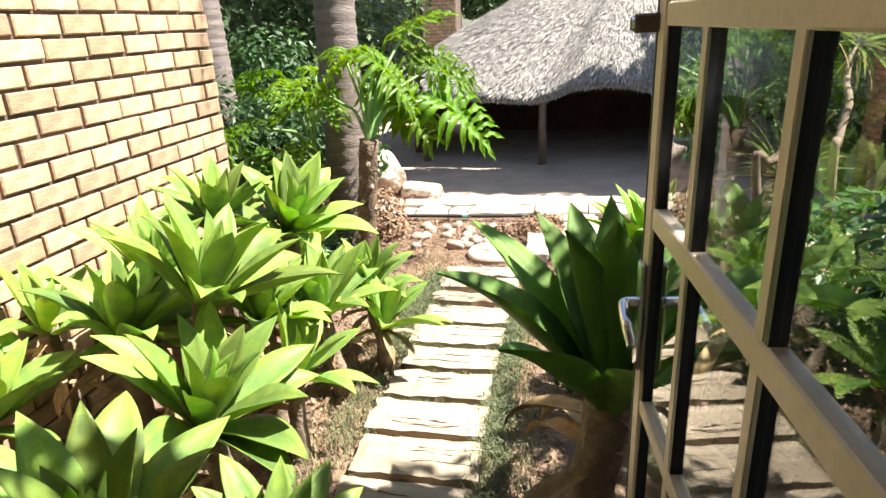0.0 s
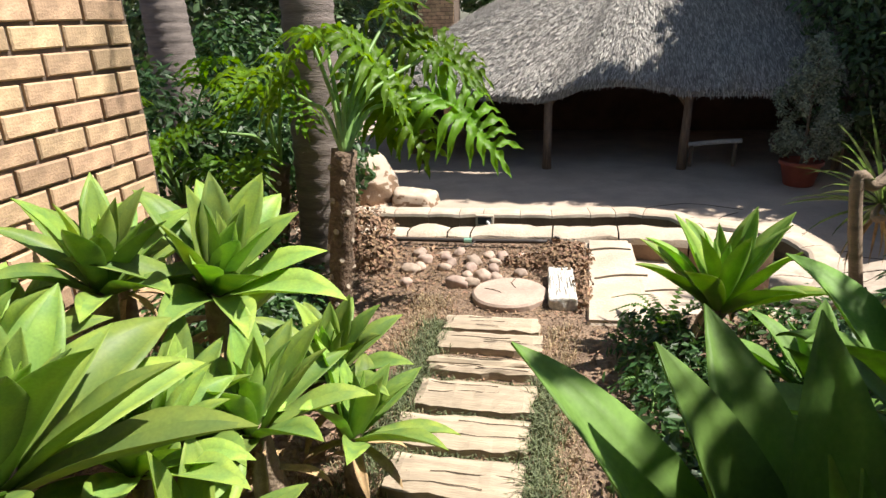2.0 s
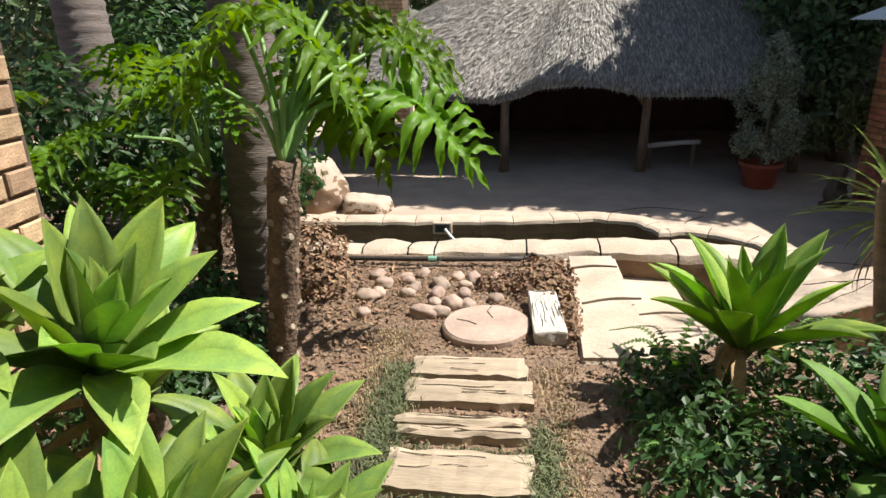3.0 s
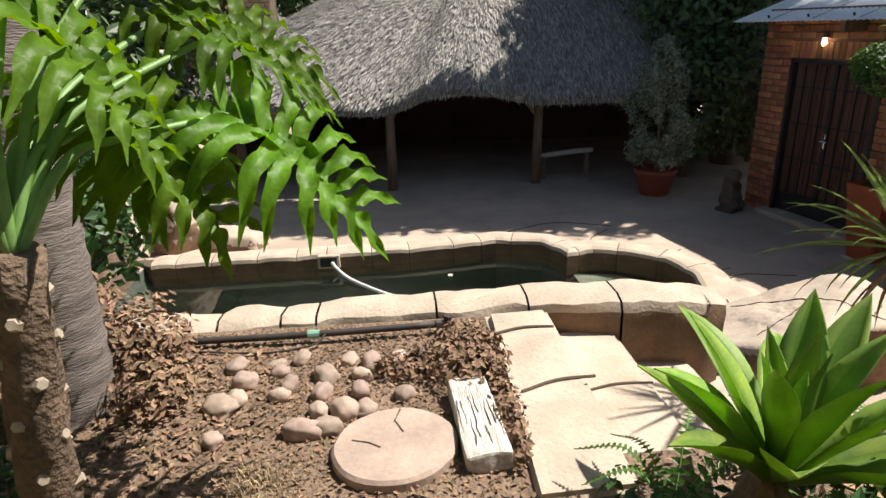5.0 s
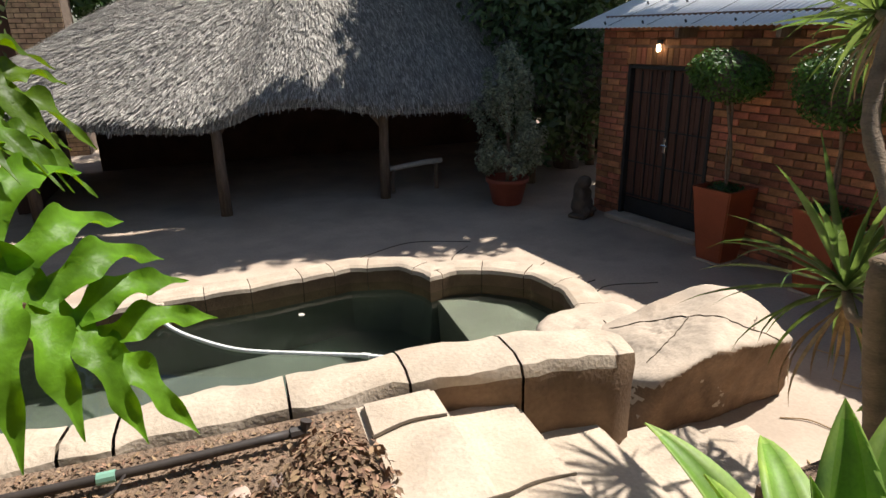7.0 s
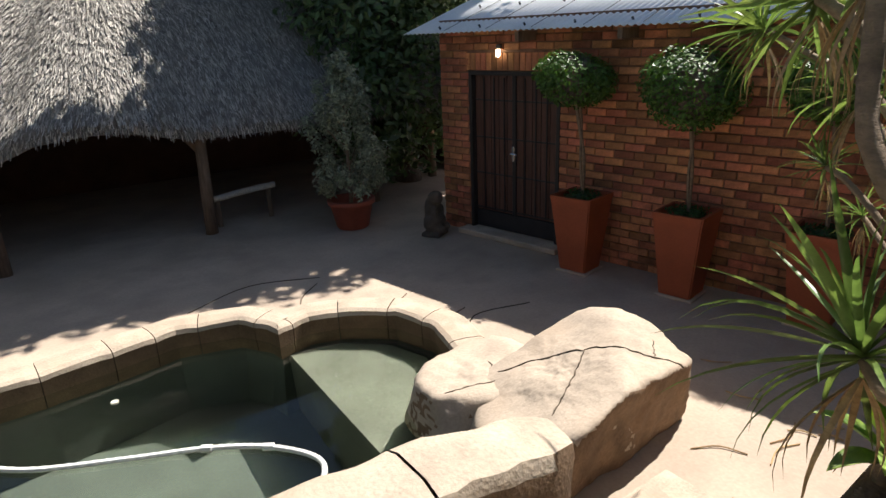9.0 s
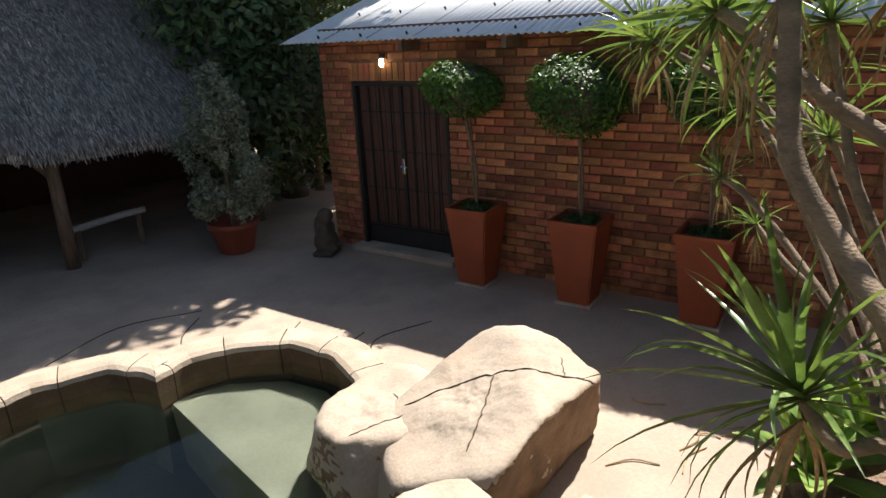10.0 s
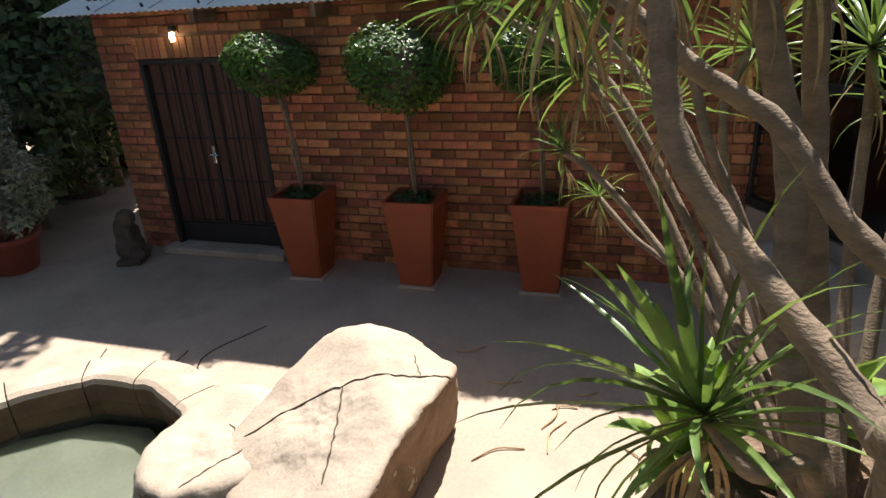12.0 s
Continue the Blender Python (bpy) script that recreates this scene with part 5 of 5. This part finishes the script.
# ---- palm trunks ----
def palm(x, y, rad, top, lean, seed, label, ground=0.0):
    root = thing("palm_tree", label, "tree", m=pose(x, y, ground))
    n = int(top / .035)
    pts = [(lean * (i / n), .0, top * i / n - .02) for i in range(n + 1)]
    rr = [rad * (1.12 - .14 * min(1, i / n * 2)) * (1.03 if i % 3 == 0 else .985) for i in range(n + 1)]
    part("trunk", tube(pts, rr, 20), M_PALM, root, "grey ringed palm trunk", smooth=True)
    r = random.Random(seed)
    for k in range(14):
        a = k * 2.4
        L_ = r.uniform(1.6, 2.1)
        droop = r.uniform(.2, .9)
        ctrl = [Vector((lean, 0, top - .05)), Vector((lean + .5 * L_ * math.cos(a), .5 * L_ * math.sin(a), top + .55)), Vector((lean + L_ * math.cos(a), L_ * math.sin(a), top + .55 - droop))]
        rib = curve_pts(ctrl, 10)
        fr = part("frond_rib", tube(rib, [.018 - .0007 * i for i in range(len(rib))], 5), M_PETIOLE, root)
        v, f = [], []
        for i in range(3, len(rib) - 1):
            d = (rib[i + 1] - rib[i]).normalized()
            sd = d.cross(Vector((0, 0, 1))).normalized()
            for sg in (-1, 1):
                for q in range(3):
                    p = rib[i].lerp(rib[i + 1], q / 3)
                    tip = p + sd * sg * .42 * math.sin(math.pi * i / len(rib)) + d * .16 + Vector((0, 0, -.12))
                    w = d * .012
                    s0 = len(v)
                    v += [p - w, p + w, tip]
                    f.append((s0, s0 + 1, s0 + 2))
        tagged(part("leaflets", raw("leaflets", v, f, M_SHRUB), None, fr), kind="stuff")
    return root


palm(-.48, 6.35, .155, 4.6, .08, 401, "palm with a thick grey ringed trunk beside the pool garden")
palm(-3.02, 8.86, .22, 5.2, -.12, 402, "palm with a ringed grey-brown trunk behind the brick wall")


# ---- dragon tree ----
def blade_mesh(name, length, width, bend, material):
    v, f = [], []
    p = Vector((0, 0, 0))
    n = 7
    for i in range(n + 1):
        s = i / n
        a = radians(bend * s * s)
        w = width / 2 * (.55 + .45 * math.sin(min(1, s * 2.4) * math.pi / 2)) * (1 - s ** 2.2) + .0006
        nr = Vector((math.sin(a), 0, math.cos(a)))
        v += [p + Vector((0, -w, 0)) + nr * w * .5, p, p + Vector((0, w, 0)) + nr * w * .5]
        p = p + Vector((math.cos(a), 0, -math.sin(a))) * (length / n)
    for i in range(n):
        b = i * 3
        f += [(b, b + 3, b + 4, b + 1), (b + 1, b + 4, b + 5, b + 2)]
    return raw(name, v, f, material, True)


BLADES = [blade_mesh("leaf", 1.0, w, b, M_DRLEAF) for w, b in ((.058, 10), (.066, 35), (.054, 60), (.062, 90), (.05, 45))]
DRYB = blade_mesh("dead_leaf", 1.0, .05, 60, M_DRYLEAF)


def rosette(parent, at, axis, size, count, seed, dead=3):
    r = random.Random(seed)
    q = Vector(axis).normalized().to_track_quat("Z", "Y").to_matrix().to_4x4()
    for i in range(count):
        k = i / count
        el = 78 - 105 * k + r.uniform(-8, 8)
        s = size * r.uniform(.75, 1.1) * (.75 + .25 * math.sin(k * math.pi))
        ob = new("leaf", r.choice(BLADES))
        ob.parent = parent
        ob.matrix_basis = Matrix.Translation(at) @ q @ pose(0, 0, .06 * size * (1 - k), 0, -el, i * 137.5 + r.uniform(-10, 10)) @ Matrix.Diagonal((s, s, s, 1))
    for i in range(dead):
        ob = new("dead_leaf", DRYB)
        ob.parent = parent
        s = size * r.uniform(.6, .9)
        ob.matrix_basis = Matrix.Translation(at) @ pose(0, 0, -.05, 0, 55, r.uniform(0, 360)) @ Matrix.Diagonal((s, s, s, 1))


def dragon_tree(base, stems, label, seed):
    root = thing("dragon_tree", label, "tree", m=pose(*base))
    r = random.Random(seed)
    o = Vector(base)
    for i, (pts, r0, r1, head, n) in enumerate(stems):
        P = curve_pts([Vector(p) - o for p in pts], 7)
        rad = [(r0 + (r1 - r0) * k / (len(P) - 1)) * (.98 if r0 > .029 else .9) for k in range(len(P))]
        rad = [q * (1.05 if k % 2 else .97) for k, q in enumerate(rad)]
        part("stem", tube(P, rad, 10, wob=.04), M_DRAC, root, "grey-brown bare ringed stem", smooth=True)
        if head:
            rosette(root, P[-1], (P[-1] - P[-3]) + Vector((0, 0, .02)), head * 1.12, int(n * 1.45), seed + i, 9)
    return root


dragon_tree((3.05, 5.85, -.3), [
    ([(2.7, 5.9, -0.35), (2.56, 6.0, 0.67), (2.64, 6.02, 0.69), (2.74, 6.09, 0.74), (2.87, 6.25, 0.87), (2.93, 6.4, 1.06), (3.03, 6.47, 1.32), (3.12, 6.52, 1.49)], 0.034, 0.026, 0.4, 22),
    ([(3.08, 5.92, -0.35), (3.0, 5.93, 0.74), (3.04, 6.01, 0.82), (3.08, 6.1, 0.9), (3.15, 6.23, 1.06), (3.18, 6.41, 1.17), (3.26, 6.61, 1.32), (3.37, 6.78, 1.4)], 0.03, 0.02, 0.42, 30),
    ([(3.14, 5.97, -0.35), (3.1, 6.02, 0.14), (3.33, 6.14, 0.46), (3.55, 6.19, 0.86), (3.66, 6.32, 1.29), (3.65, 6.38, 1.5)], 0.045, 0.04, 0.4, 16),
    ([(3.24, 5.94, -0.35), (3.26, 5.97, 0.02), (3.51, 6.06, 0.38), (3.73, 6.15, 0.98), (3.76, 6.21, 1.42)], 0.038, 0.034, 0.4, 16),
    ([(3.24, 6.01, -0.35), (3.26, 6.09, 0.16), (3.47, 6.25, 0.63), (3.55, 6.4, 0.91), (3.63, 6.48, 1.12), (3.73, 6.57, 1.35)], 0.02, 0.016, 0.36, 26),
    ([(3.37, 6.01, -0.35), (3.48, 6.09, -0.05), (3.72, 6.28, 0.13), (3.99, 6.57, 0.54), (4.14, 6.81, 0.86), (4.23, 6.97, 1.02)], 0.024, 0.016, 0.36, 34),
    ([(3.41, 6.02, -0.35), (3.55, 6.1, -0.11), (3.87, 6.38, 0.21), (4.06, 6.71, 0.5), (4.12, 6.91, 0.66), (4.15, 7.02, 0.71)], 0.022, 0.015, 0.22, 20),
    ([(3.33, 6.01, -0.35), (3.42, 6.09, 0.04), (3.87, 6.42, 0.45), (4.15, 6.84, 0.99), (4.27, 7.21, 1.18), (4.28, 7.45, 1.3)], 0.024, 0.016, 0.4, 34),
    ([(3.33, 6.0, -0.35), (3.42, 6.07, 0.04), (3.84, 6.32, 0.37), (4.08, 6.68, 0.96), (4.16, 6.92, 1.22), (4.21, 7.1, 1.37)], 0.024, 0.018, 0.42, 34),
    ([(3.33, 5.99, -0.35), (3.42, 6.05, 0.05), (3.77, 6.27, 0.45), (3.88, 6.48, 0.83), (3.94, 6.57, 0.95)], 0.018, 0.014, 0.28, 24),
    ([(3.35, 5.92, -0.35), (3.45, 5.94, -0.06), (3.86, 5.98, 0.42), (4.11, 5.99, 0.92), (4.14, 6.01, 1.11)], 0.026, 0.018, 0.34, 30),
    ([(2.98, 6.0, -0.35), (2.83, 6.07, 0.42), (2.75, 6.18, 0.47), (2.81, 6.27, 0.52)], 0.022, 0.018, 0.48, 34),
    ([(3.42, 5.98, -0.35), (3.56, 6.03, -0.09), (4.11, 6.34, 0.49), (4.3, 6.44, 0.87), (4.44, 6.38, 1.09)], 0.022, 0.016, 0.34, 28),
    ([(3.51, 6.01, -0.35), (3.71, 6.08, -0.23), (4.17, 6.46, 0.15), (4.31, 6.75, 0.31), (4.42, 6.94, 0.44)], 0.018, 0.014, 0.2, 16),
    ([(3.49, 5.89, -0.35), (3.69, 5.88, -0.23), (4.13, 5.85, 0.33), (4.39, 5.8, 0.88)], 0.03, 0.02, 0.36, 24),
], "multi-stemmed dragon tree with bare ringed stems and strappy leaf heads", 500)

# ---- glazed house front beyond the dragon tree ----
ang = math.degrees(math.atan2(-1.8, -1.95))
GH = pose(7.1, 6.45, -.35, 0, 0, ang)
gw = thing("wall_glazed", "house front of black-framed glass doors above a rock base", "wall", kind="structure", m=GH)
for x in (.05, 1.0, 1.95, 2.9, 3.85):
    part("frame", box(.06, .08, 2.2, (x, 0, 0), .006), M_BLACK, gw)
for z in (0, .95, 2.14):
    part("frame", box(3.8, .07, .06, (1.95, 0, z)), M_BLACK, gw)
for x in (.525, 1.475, 2.425, 3.375):
    g = part("pane", box(.88, .008, 2.1, (x, 0, .03)), M_GLASS, gw)
    part("curtain", displace(box(.13, .05, 2.05, (x - .3, .30, .03), .01), .02, 6, x), M_WHITE, gw, "pale curtain behind the glass")
# Added room shell: the unlit interior is in its dark colour, ceiling blocks sun.
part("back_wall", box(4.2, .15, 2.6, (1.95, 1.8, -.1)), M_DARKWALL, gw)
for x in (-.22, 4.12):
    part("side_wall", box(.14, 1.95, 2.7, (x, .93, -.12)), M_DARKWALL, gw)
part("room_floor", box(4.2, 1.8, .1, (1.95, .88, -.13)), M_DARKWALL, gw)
part("room_ceiling", box(4.2, 1.9, .1, (1.95, .95, 2.5)), M_PLASTER, gw)
part("plinth", box(4.3, .3, .85, (1.95, .12, -.87)), M_ROCK, gw)
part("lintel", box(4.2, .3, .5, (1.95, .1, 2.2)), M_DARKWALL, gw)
for i, (x, y, s) in enumerate(((5.0, 5.35, .5), (5.6, 5.7, .55), (6.2, 6.1, .5), (4.6, 4.9, .5))):
    solid("boulder", rock_bm(s, s * .7, .42, 20 + i, .15, 3, .2), M_ROCK, "cream rendered rock at the foot of the house front", "boulder", m=pose(x, y, -1.15, 0, 0, 40), smooth=True)

# ---- trees and shrubs ----
tree(6.9, 15.2, Z_PATIO, [((5.9, 14.6, 2.0), (1.3, 1.0, 1.4)), ((7.6, 15.2, 3.0), (1.7, 1.6, 1.6)), ((5.6, 13.9, .3), (.8, .6, 1.1)), ((6.6, 14.3, .6), (1.1, .8, 1.4)), ((5.4, 15.6, 1.0), (.9, .8, 1.2))], 16000, .075, 601, "large dark-leaved tree between thatch and shed", .24)
# Unseen crown, its lobes set where patio and thatch need shadow.
shade_tree = tree(10.4, 13.6, Z_PATIO, [((9.9, 13.75, 5.1), (1.3, .75, .6)), ((8.6, 13.7, 5.1), (1.4, .75, .55)), ((7.2, 13.5, 5.0), (1.4, 1.0, .5)), ((5.7, 13.72, 5.0), (1.4, 1.18, .5)), ((4.2, 13.62, 5.0), (1.4, 1.06, .45)), ((2.7, 13.62, 5.0), (1.3, 1.06, .45)), ((1.3, 13.65, 5.0), (1.2, 1.05, .4)),
                                  ((0.0, 13.6, 5.0), (1.1, 1.05, .4)), ((6.85, 15.6, 5.1), (1.8, 1.4, .6)), ((8.2, 15.2, 5.2), (1.3, 1.1, .5)), ((9.2, 15.8, 5.2), (1.6, 1.5, .7)), ((7.6, 17.4, 5.2), (1.9, 1.3, .6)), ], 46000, .115, 606, "unseen tree added to cast shade on patio and thatch", .3)
# Sparse leaves added to break the patio shadow into sun flecks.
flakes("spray", 560, in_blobs([((7.5 - 10.4, 12.35 - 13.6, 5.0 - Z_PATIO), (1.15, .42, .2)), ((6.3 - 10.4, 12.6 - 13.6, 5.0 - Z_PATIO), (.9, .3, .2))], .1), .10, M_TREE, shade_tree, 616, flat=.9)
# Out-of-view tree, added so that the agaves near the door lie in shade.
tree(4.0, 3.3, 0.0, [((2.95, 3.3, 3.0), (.8, .6, .4)), ((3.75, 4.25, 3.0), (.8, .65, .4)), ((3.9, 3.2, 3.1), (.8, .8, .5)), ((2.9, 2.7, 3.0), (.6, .5, .35)), ((1.95, 2.5, 3.05), (.36, .42, .28))], 4000, .075, 607, "unseen tree added to shade the agaves near the house", .10)
tree(5.2, 21.0, Z_PATIO, [((5.2, 20.5, 2.6), (2.2, 1.5, 2.0)), ((7.4, 20.5, 3.4), (2.2, 1.5, 2.4)), ((3.2, 21, 4.4), (2.2, 1.4, 1.6)), ((9.5, 19, 2.6), (2.2, 1.5, 2.6))], 9000, .13, 602, "dark broadleaf tree behind the thatch", .2)
tree(-3.4, 12.8, Z_PATIO, [((-3.2, 12.4, 1.0), (1.5, 1.0, 1.6)), ((-4.8, 12.0, 1.6), (1.7, 1.2, 2.0)), ((-2.3, 13.6, 1.2), (.9, .8, 1.3)), ((-3.6, 12.4, 3.0), (1.8, 1.2, 1.2))], 11000, .085, 603, "dense dark garden tree behind the palms", .16)
tree(-5.6, 15.5, Z_PATIO, [((-5.4, 15.0, 2.6), (2.2, 1.4, 2.4)), ((-3.2, 16.6, 2.6), (1.4, 1.0, 1.6)), ((-8.0, 14, 2.2), (2.2, 1.5, 2.8))], 9000, .12, 604, "dark broadleaf tree beyond the garden", .2)
tree(-3.1, 22.5, Z_PATIO, [((-3.4, 22.2, 3.4), (1.6, 1.2, 1.0)), ((-1.5, 22.6, 2.6), (1.2, 1.0, 1.0))], 4000, .13, 605, "tall slim tree beside the far brick building", .22, M_SHRUB)


def shrub(blobs, n, leaf, seed, label, ground=0.0, material=M_SHRUB):
    c = blobs[0][0]
    root = thing("shrub", label, "shrub", m=pose(c[0], c[1], ground))
    r = random.Random(seed)
    for b, rad in blobs:
        part("stem", tube([(0, 0, -.02), ((b[0] - c[0]) * .6, (b[1] - c[1]) * .6, (b[2] - ground) * .9)], .012, 5), M_BARK, root)
    flakes("foliage", n, in_blobs([((b[0] - c[0], b[1] - c[1], b[2] - ground), rad) for b, rad in blobs], .3), leaf, material, root, seed, flat=.9)


shrub([((-1.6, 7.6, .55), (.7, .6, .6)), ((-2.2, 7.2, .7), (.6, .5, .7)), ((-1.0, 7.6, .4), (.5, .4, .4))], 4500, .05, 701, "dark leafy shrub behind the philodendrons")
shrub([((-1.9, 9.6, .6), (.8, .6, .7)), ((-2.8, 9.8, .9), (.9, .6, .9))], 4000, .06, 702, "dark leafy shrub at the garden edge")
shrub([((-.75, 5.75, .18), (.35, .4, .22)), ((-.35, 5.45, .14), (.3, .4, .18)), ((-.5, 5.0, .2), (.4, .4, .25))], 3800, .028, 703, "low dark green groundcover under the philodendrons")
shrub([((1.75, 4.75, .12), (.45, .6, .16)), ((2.3, 5.2, .18), (.5, .5, .22)), ((1.55, 5.25, .1), (.25, .4, .14)), ((2.3, 4.3, .25), (.5, .6, .3)), ((1.5, 4.3, .08), (.25, .4, .12))], 6500, .026, 704, "low dark green groundcover with pale leaves beside the path")
shrub([((2.9, 4.9, .35), (.6, .8, .45)), ((3.0, 3.9, .5), (.6, .8, .6)), ((2.7, 3.0, .6), (.5, .7, .7))], 5000, .045, 705, "dense dark shrub in the bed beside the path")
shrub([((-.35, 6.65, .16), (.3, .25, .2)), ((-.15, 6.35, .08), (.18, .22, .1)), ((-.7, 6.85, .2), (.3, .2, .25))], 2600, .022, 706, "dry rust-brown twiggy groundcover beside the wall", material=M_LITTER)
shrub([((1.1, 6.5, .06), (.2, .28, .09)), ((1.22, 6.1, .05), (.06, .35, .07)), ((.85, 6.48, .03), (.16, .1, .05))], 2400, .018, 707, "dry brown-green creeping plant beside the step", material=M_LITTER)
shrub([((-2.6, 6.4, 1.2), (.6, .5, .9)), ((-1.95, 5.75, 1.2), (.35, .3, .5))], 3200, .045, 708, "pale variegated shrub behind the brick wall", material=M_FICUS)

# far brick building
far = thing("far_building", "distant red-brick building behind the thatch", "house", m=pose(-2.55, 21.2, Z_PATIO))
part("wall", box(1.0, 1.0, 6.2, (0, 0, 0)), M_MORTAR, far)
part("wall_face", box(1.0, .02, 6.2, (0, -.51, 0)), M_MORTAR, far)
lay_bricks(far, pose(-.5, -.52, 0), 1.0, 6.2, M_BRICK_TAN_FAR, M_BRICK_TAN_FAR, .25, .1, .014, (), (1e9, 1e9, 0, 0), 11)
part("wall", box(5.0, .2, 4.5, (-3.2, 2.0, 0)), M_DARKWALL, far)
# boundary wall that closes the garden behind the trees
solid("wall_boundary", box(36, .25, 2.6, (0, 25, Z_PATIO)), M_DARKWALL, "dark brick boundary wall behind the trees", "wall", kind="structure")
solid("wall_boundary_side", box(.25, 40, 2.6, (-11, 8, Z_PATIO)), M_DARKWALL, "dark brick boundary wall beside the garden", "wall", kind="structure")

# ---- ground cover: litter, grass, sticks ----
def on_rect(x0, x1, y0, y1, z=.004, jz=.01):
    return lambda r: ((r.uniform(x0, x1), r.uniform(y0, y1), z + r.random() * jz), (0, 0, 1))


flakes("leaf_litter", 5200, on_rect(-.35, 1.24, 5.7, 6.95), .012, M_LITTER, None, 801, "fine dry leaf litter on the soil", "leaf litter", .5, .45)
flakes("leaf_litter", 5200, on_rect(.05, 1.35, 2.0, 5.7), .012, M_LITTER, None, 802, "fine dry leaf litter beside the path", "leaf litter", .5, .45)
flakes("leaf_litter", 3000, on_rect(-.85, .3, 2.0, 6.8, .004, .02), .022, M_LITTER, None, 803, "dry leaf litter under the agaves", "leaf litter", .5, .45)
flakes("leaf_litter", 2500, on_rect(1.25, 3.2, 2.0, 5.8, .004, .02), .022, M_LITTER, None, 804, "dry leaf litter in the shaded bed", "leaf litter", .5, .45)


def grass(name, n, spots, height, seed, label, material=M_GRASS):
    r = random.Random(seed)
    v, f = [], []
    for _ in range(n):
        cx, cy, sx, sy = r.choice(spots)
        x, y = r.gauss(cx, sx), r.uniform(cy - sy, cy + sy)
        a = r.uniform(0, 6.28)
        h = height * r.uniform(.5, 1.2)
        b = Vector((x, y, 0))
        lean = Vector((math.cos(a), math.sin(a), 0)) * h * r.uniform(.3, 1.0)
        w = Vector((-math.sin(a), math.cos(a), 0)) * .0022
        s0 = len(v)
        v += [b - w, b + w, b + lean * .4 + Vector((0, 0, h * .7)) + w, b + lean * .4 + Vector((0, 0, h * .7)) - w, b + lean + Vector((0, 0, h * .8))]
        f += [(s0, s0 + 1, s0 + 2, s0 + 3), (s0 + 3, s0 + 2, s0 + 4)]
    tagged(new(name, raw(name, v, f, material)), label, "grass", kind="stuff")


grass("grass", 5200, [(1.06, 3.4, .05, 1.6), (1.05, 4.7, .035, .45), (.45, 5.2, .04, .35), (.40, 4.3, .07, .7), (.38, 3.2, .08, .9), (1.15, 3.0, .08, 1.0)], .055, 811, "grey-green mondo grass tufts along the path")
grass("grass", 1500, [(.75, 4.465, .2, .02), (.75, 4.72, .2, .02), (.75, 4.98, .2, .015), (.75, 4.2, .2, .02), (.75, 3.94, .2, .015)], .03, 812, "short grass growing between the sleepers")
grass("dry_grass", 7000, [(.36, 3.3, .10, 1.2), (.38, 4.5, .09, .9), (1.14, 3.4, .06, 1.5), (1.12, 4.9, .05, .7), (.36, 5.5, .07, .4)], .04, 813, "straw-coloured dry grass and stalks along the path", M_HAY)
grass("grass", 3500, [(1.05, 3.0, .05, 1.0), (1.04, 4.3, .04, .7), (.44, 4.9, .05, .6)], .075, 814, "tufts of grey-green mondo grass beside the sleepers")
r = random.Random(90)
for i in range(14):
    x, y = r.uniform(3.9, 5.2), r.uniform(6.6, 8.2)
    a = r.uniform(0, 6.28)
    L_ = r.uniform(.12, .35)
    solid("twig", tube(curve_pts([(0, 0, .006), (L_ * .5 * math.cos(a), L_ * .5 * math.sin(a), .012), (L_ * math.cos(a + .3), L_ * math.sin(a + .3), .006)], 4), .005, 5), M_DRYLEAF, "dry fallen twig on the sunlit patio", "twig", "fallen twigs", m=pose(x, y, Z_PATIO))
# scored joints in the patio beside the coping
joints = thing("patio_joints", "dark scored joints in the patio screed", "joint", kind="structure")
for pts in (((3.05, 10.85), (3.2, 11.3), (3.5, 11.6)), ((3.75, 10.5), (4.1, 10.75)), ((4.0, 10.0), (4.35, 10.1)), ((2.2, 11.7), (2.9, 12.0), (3.6, 11.75)), ((3.95, 9.4), (4.3, 9.9), (4.9, 9.8)), ((4.4, 9.1), (4.9, 9.2), (5.2, 9.0))):
    part("joint", tube(curve_pts([(x, y, Z_PATIO + .001) for x, y in pts], 5), .007, 4), M_GROOVE, joints)

# ---- bricks, last ----
WL = Matrix.Translation((-.895, 1.86, .0)) @ pose(0, 0, 0, 0, 0, 90)
lay_bricks(wall_left, Matrix.Translation((0, 0, 0)) @ WL, 3.42, 2.9, M_BRICK, M_BRICK_TAN_FAR, .262, .1, .016, (), (1.0, 3.5, .5, 2.3), 21)
lay_bricks(shed, pose(LEN, -.02, 0, 0, 0, 180), LEN, H_W - .02, M_BRICK_RED, M_BRICK_FAR, .228, .084, .012, ((LEN - DX1, LEN - DX0, 0, DH + .22),), (0, 4.3, .7, 2.3), 22)
sold = brick_mesh(.2, M_BRICK_RED, .075)
for i in range(17):
    ob = new("brick", sold)
    ob.parent = shed
    ob.matrix_basis = pose(DX0 - .02 + i * .083, -.02 + .012, DH + .005, 0, 0, 0) @ Matrix(((0, 0, 1, 0), (0, -1, 0, 0), (1, 0, 0, 0), (0, 0, 0, 1)))
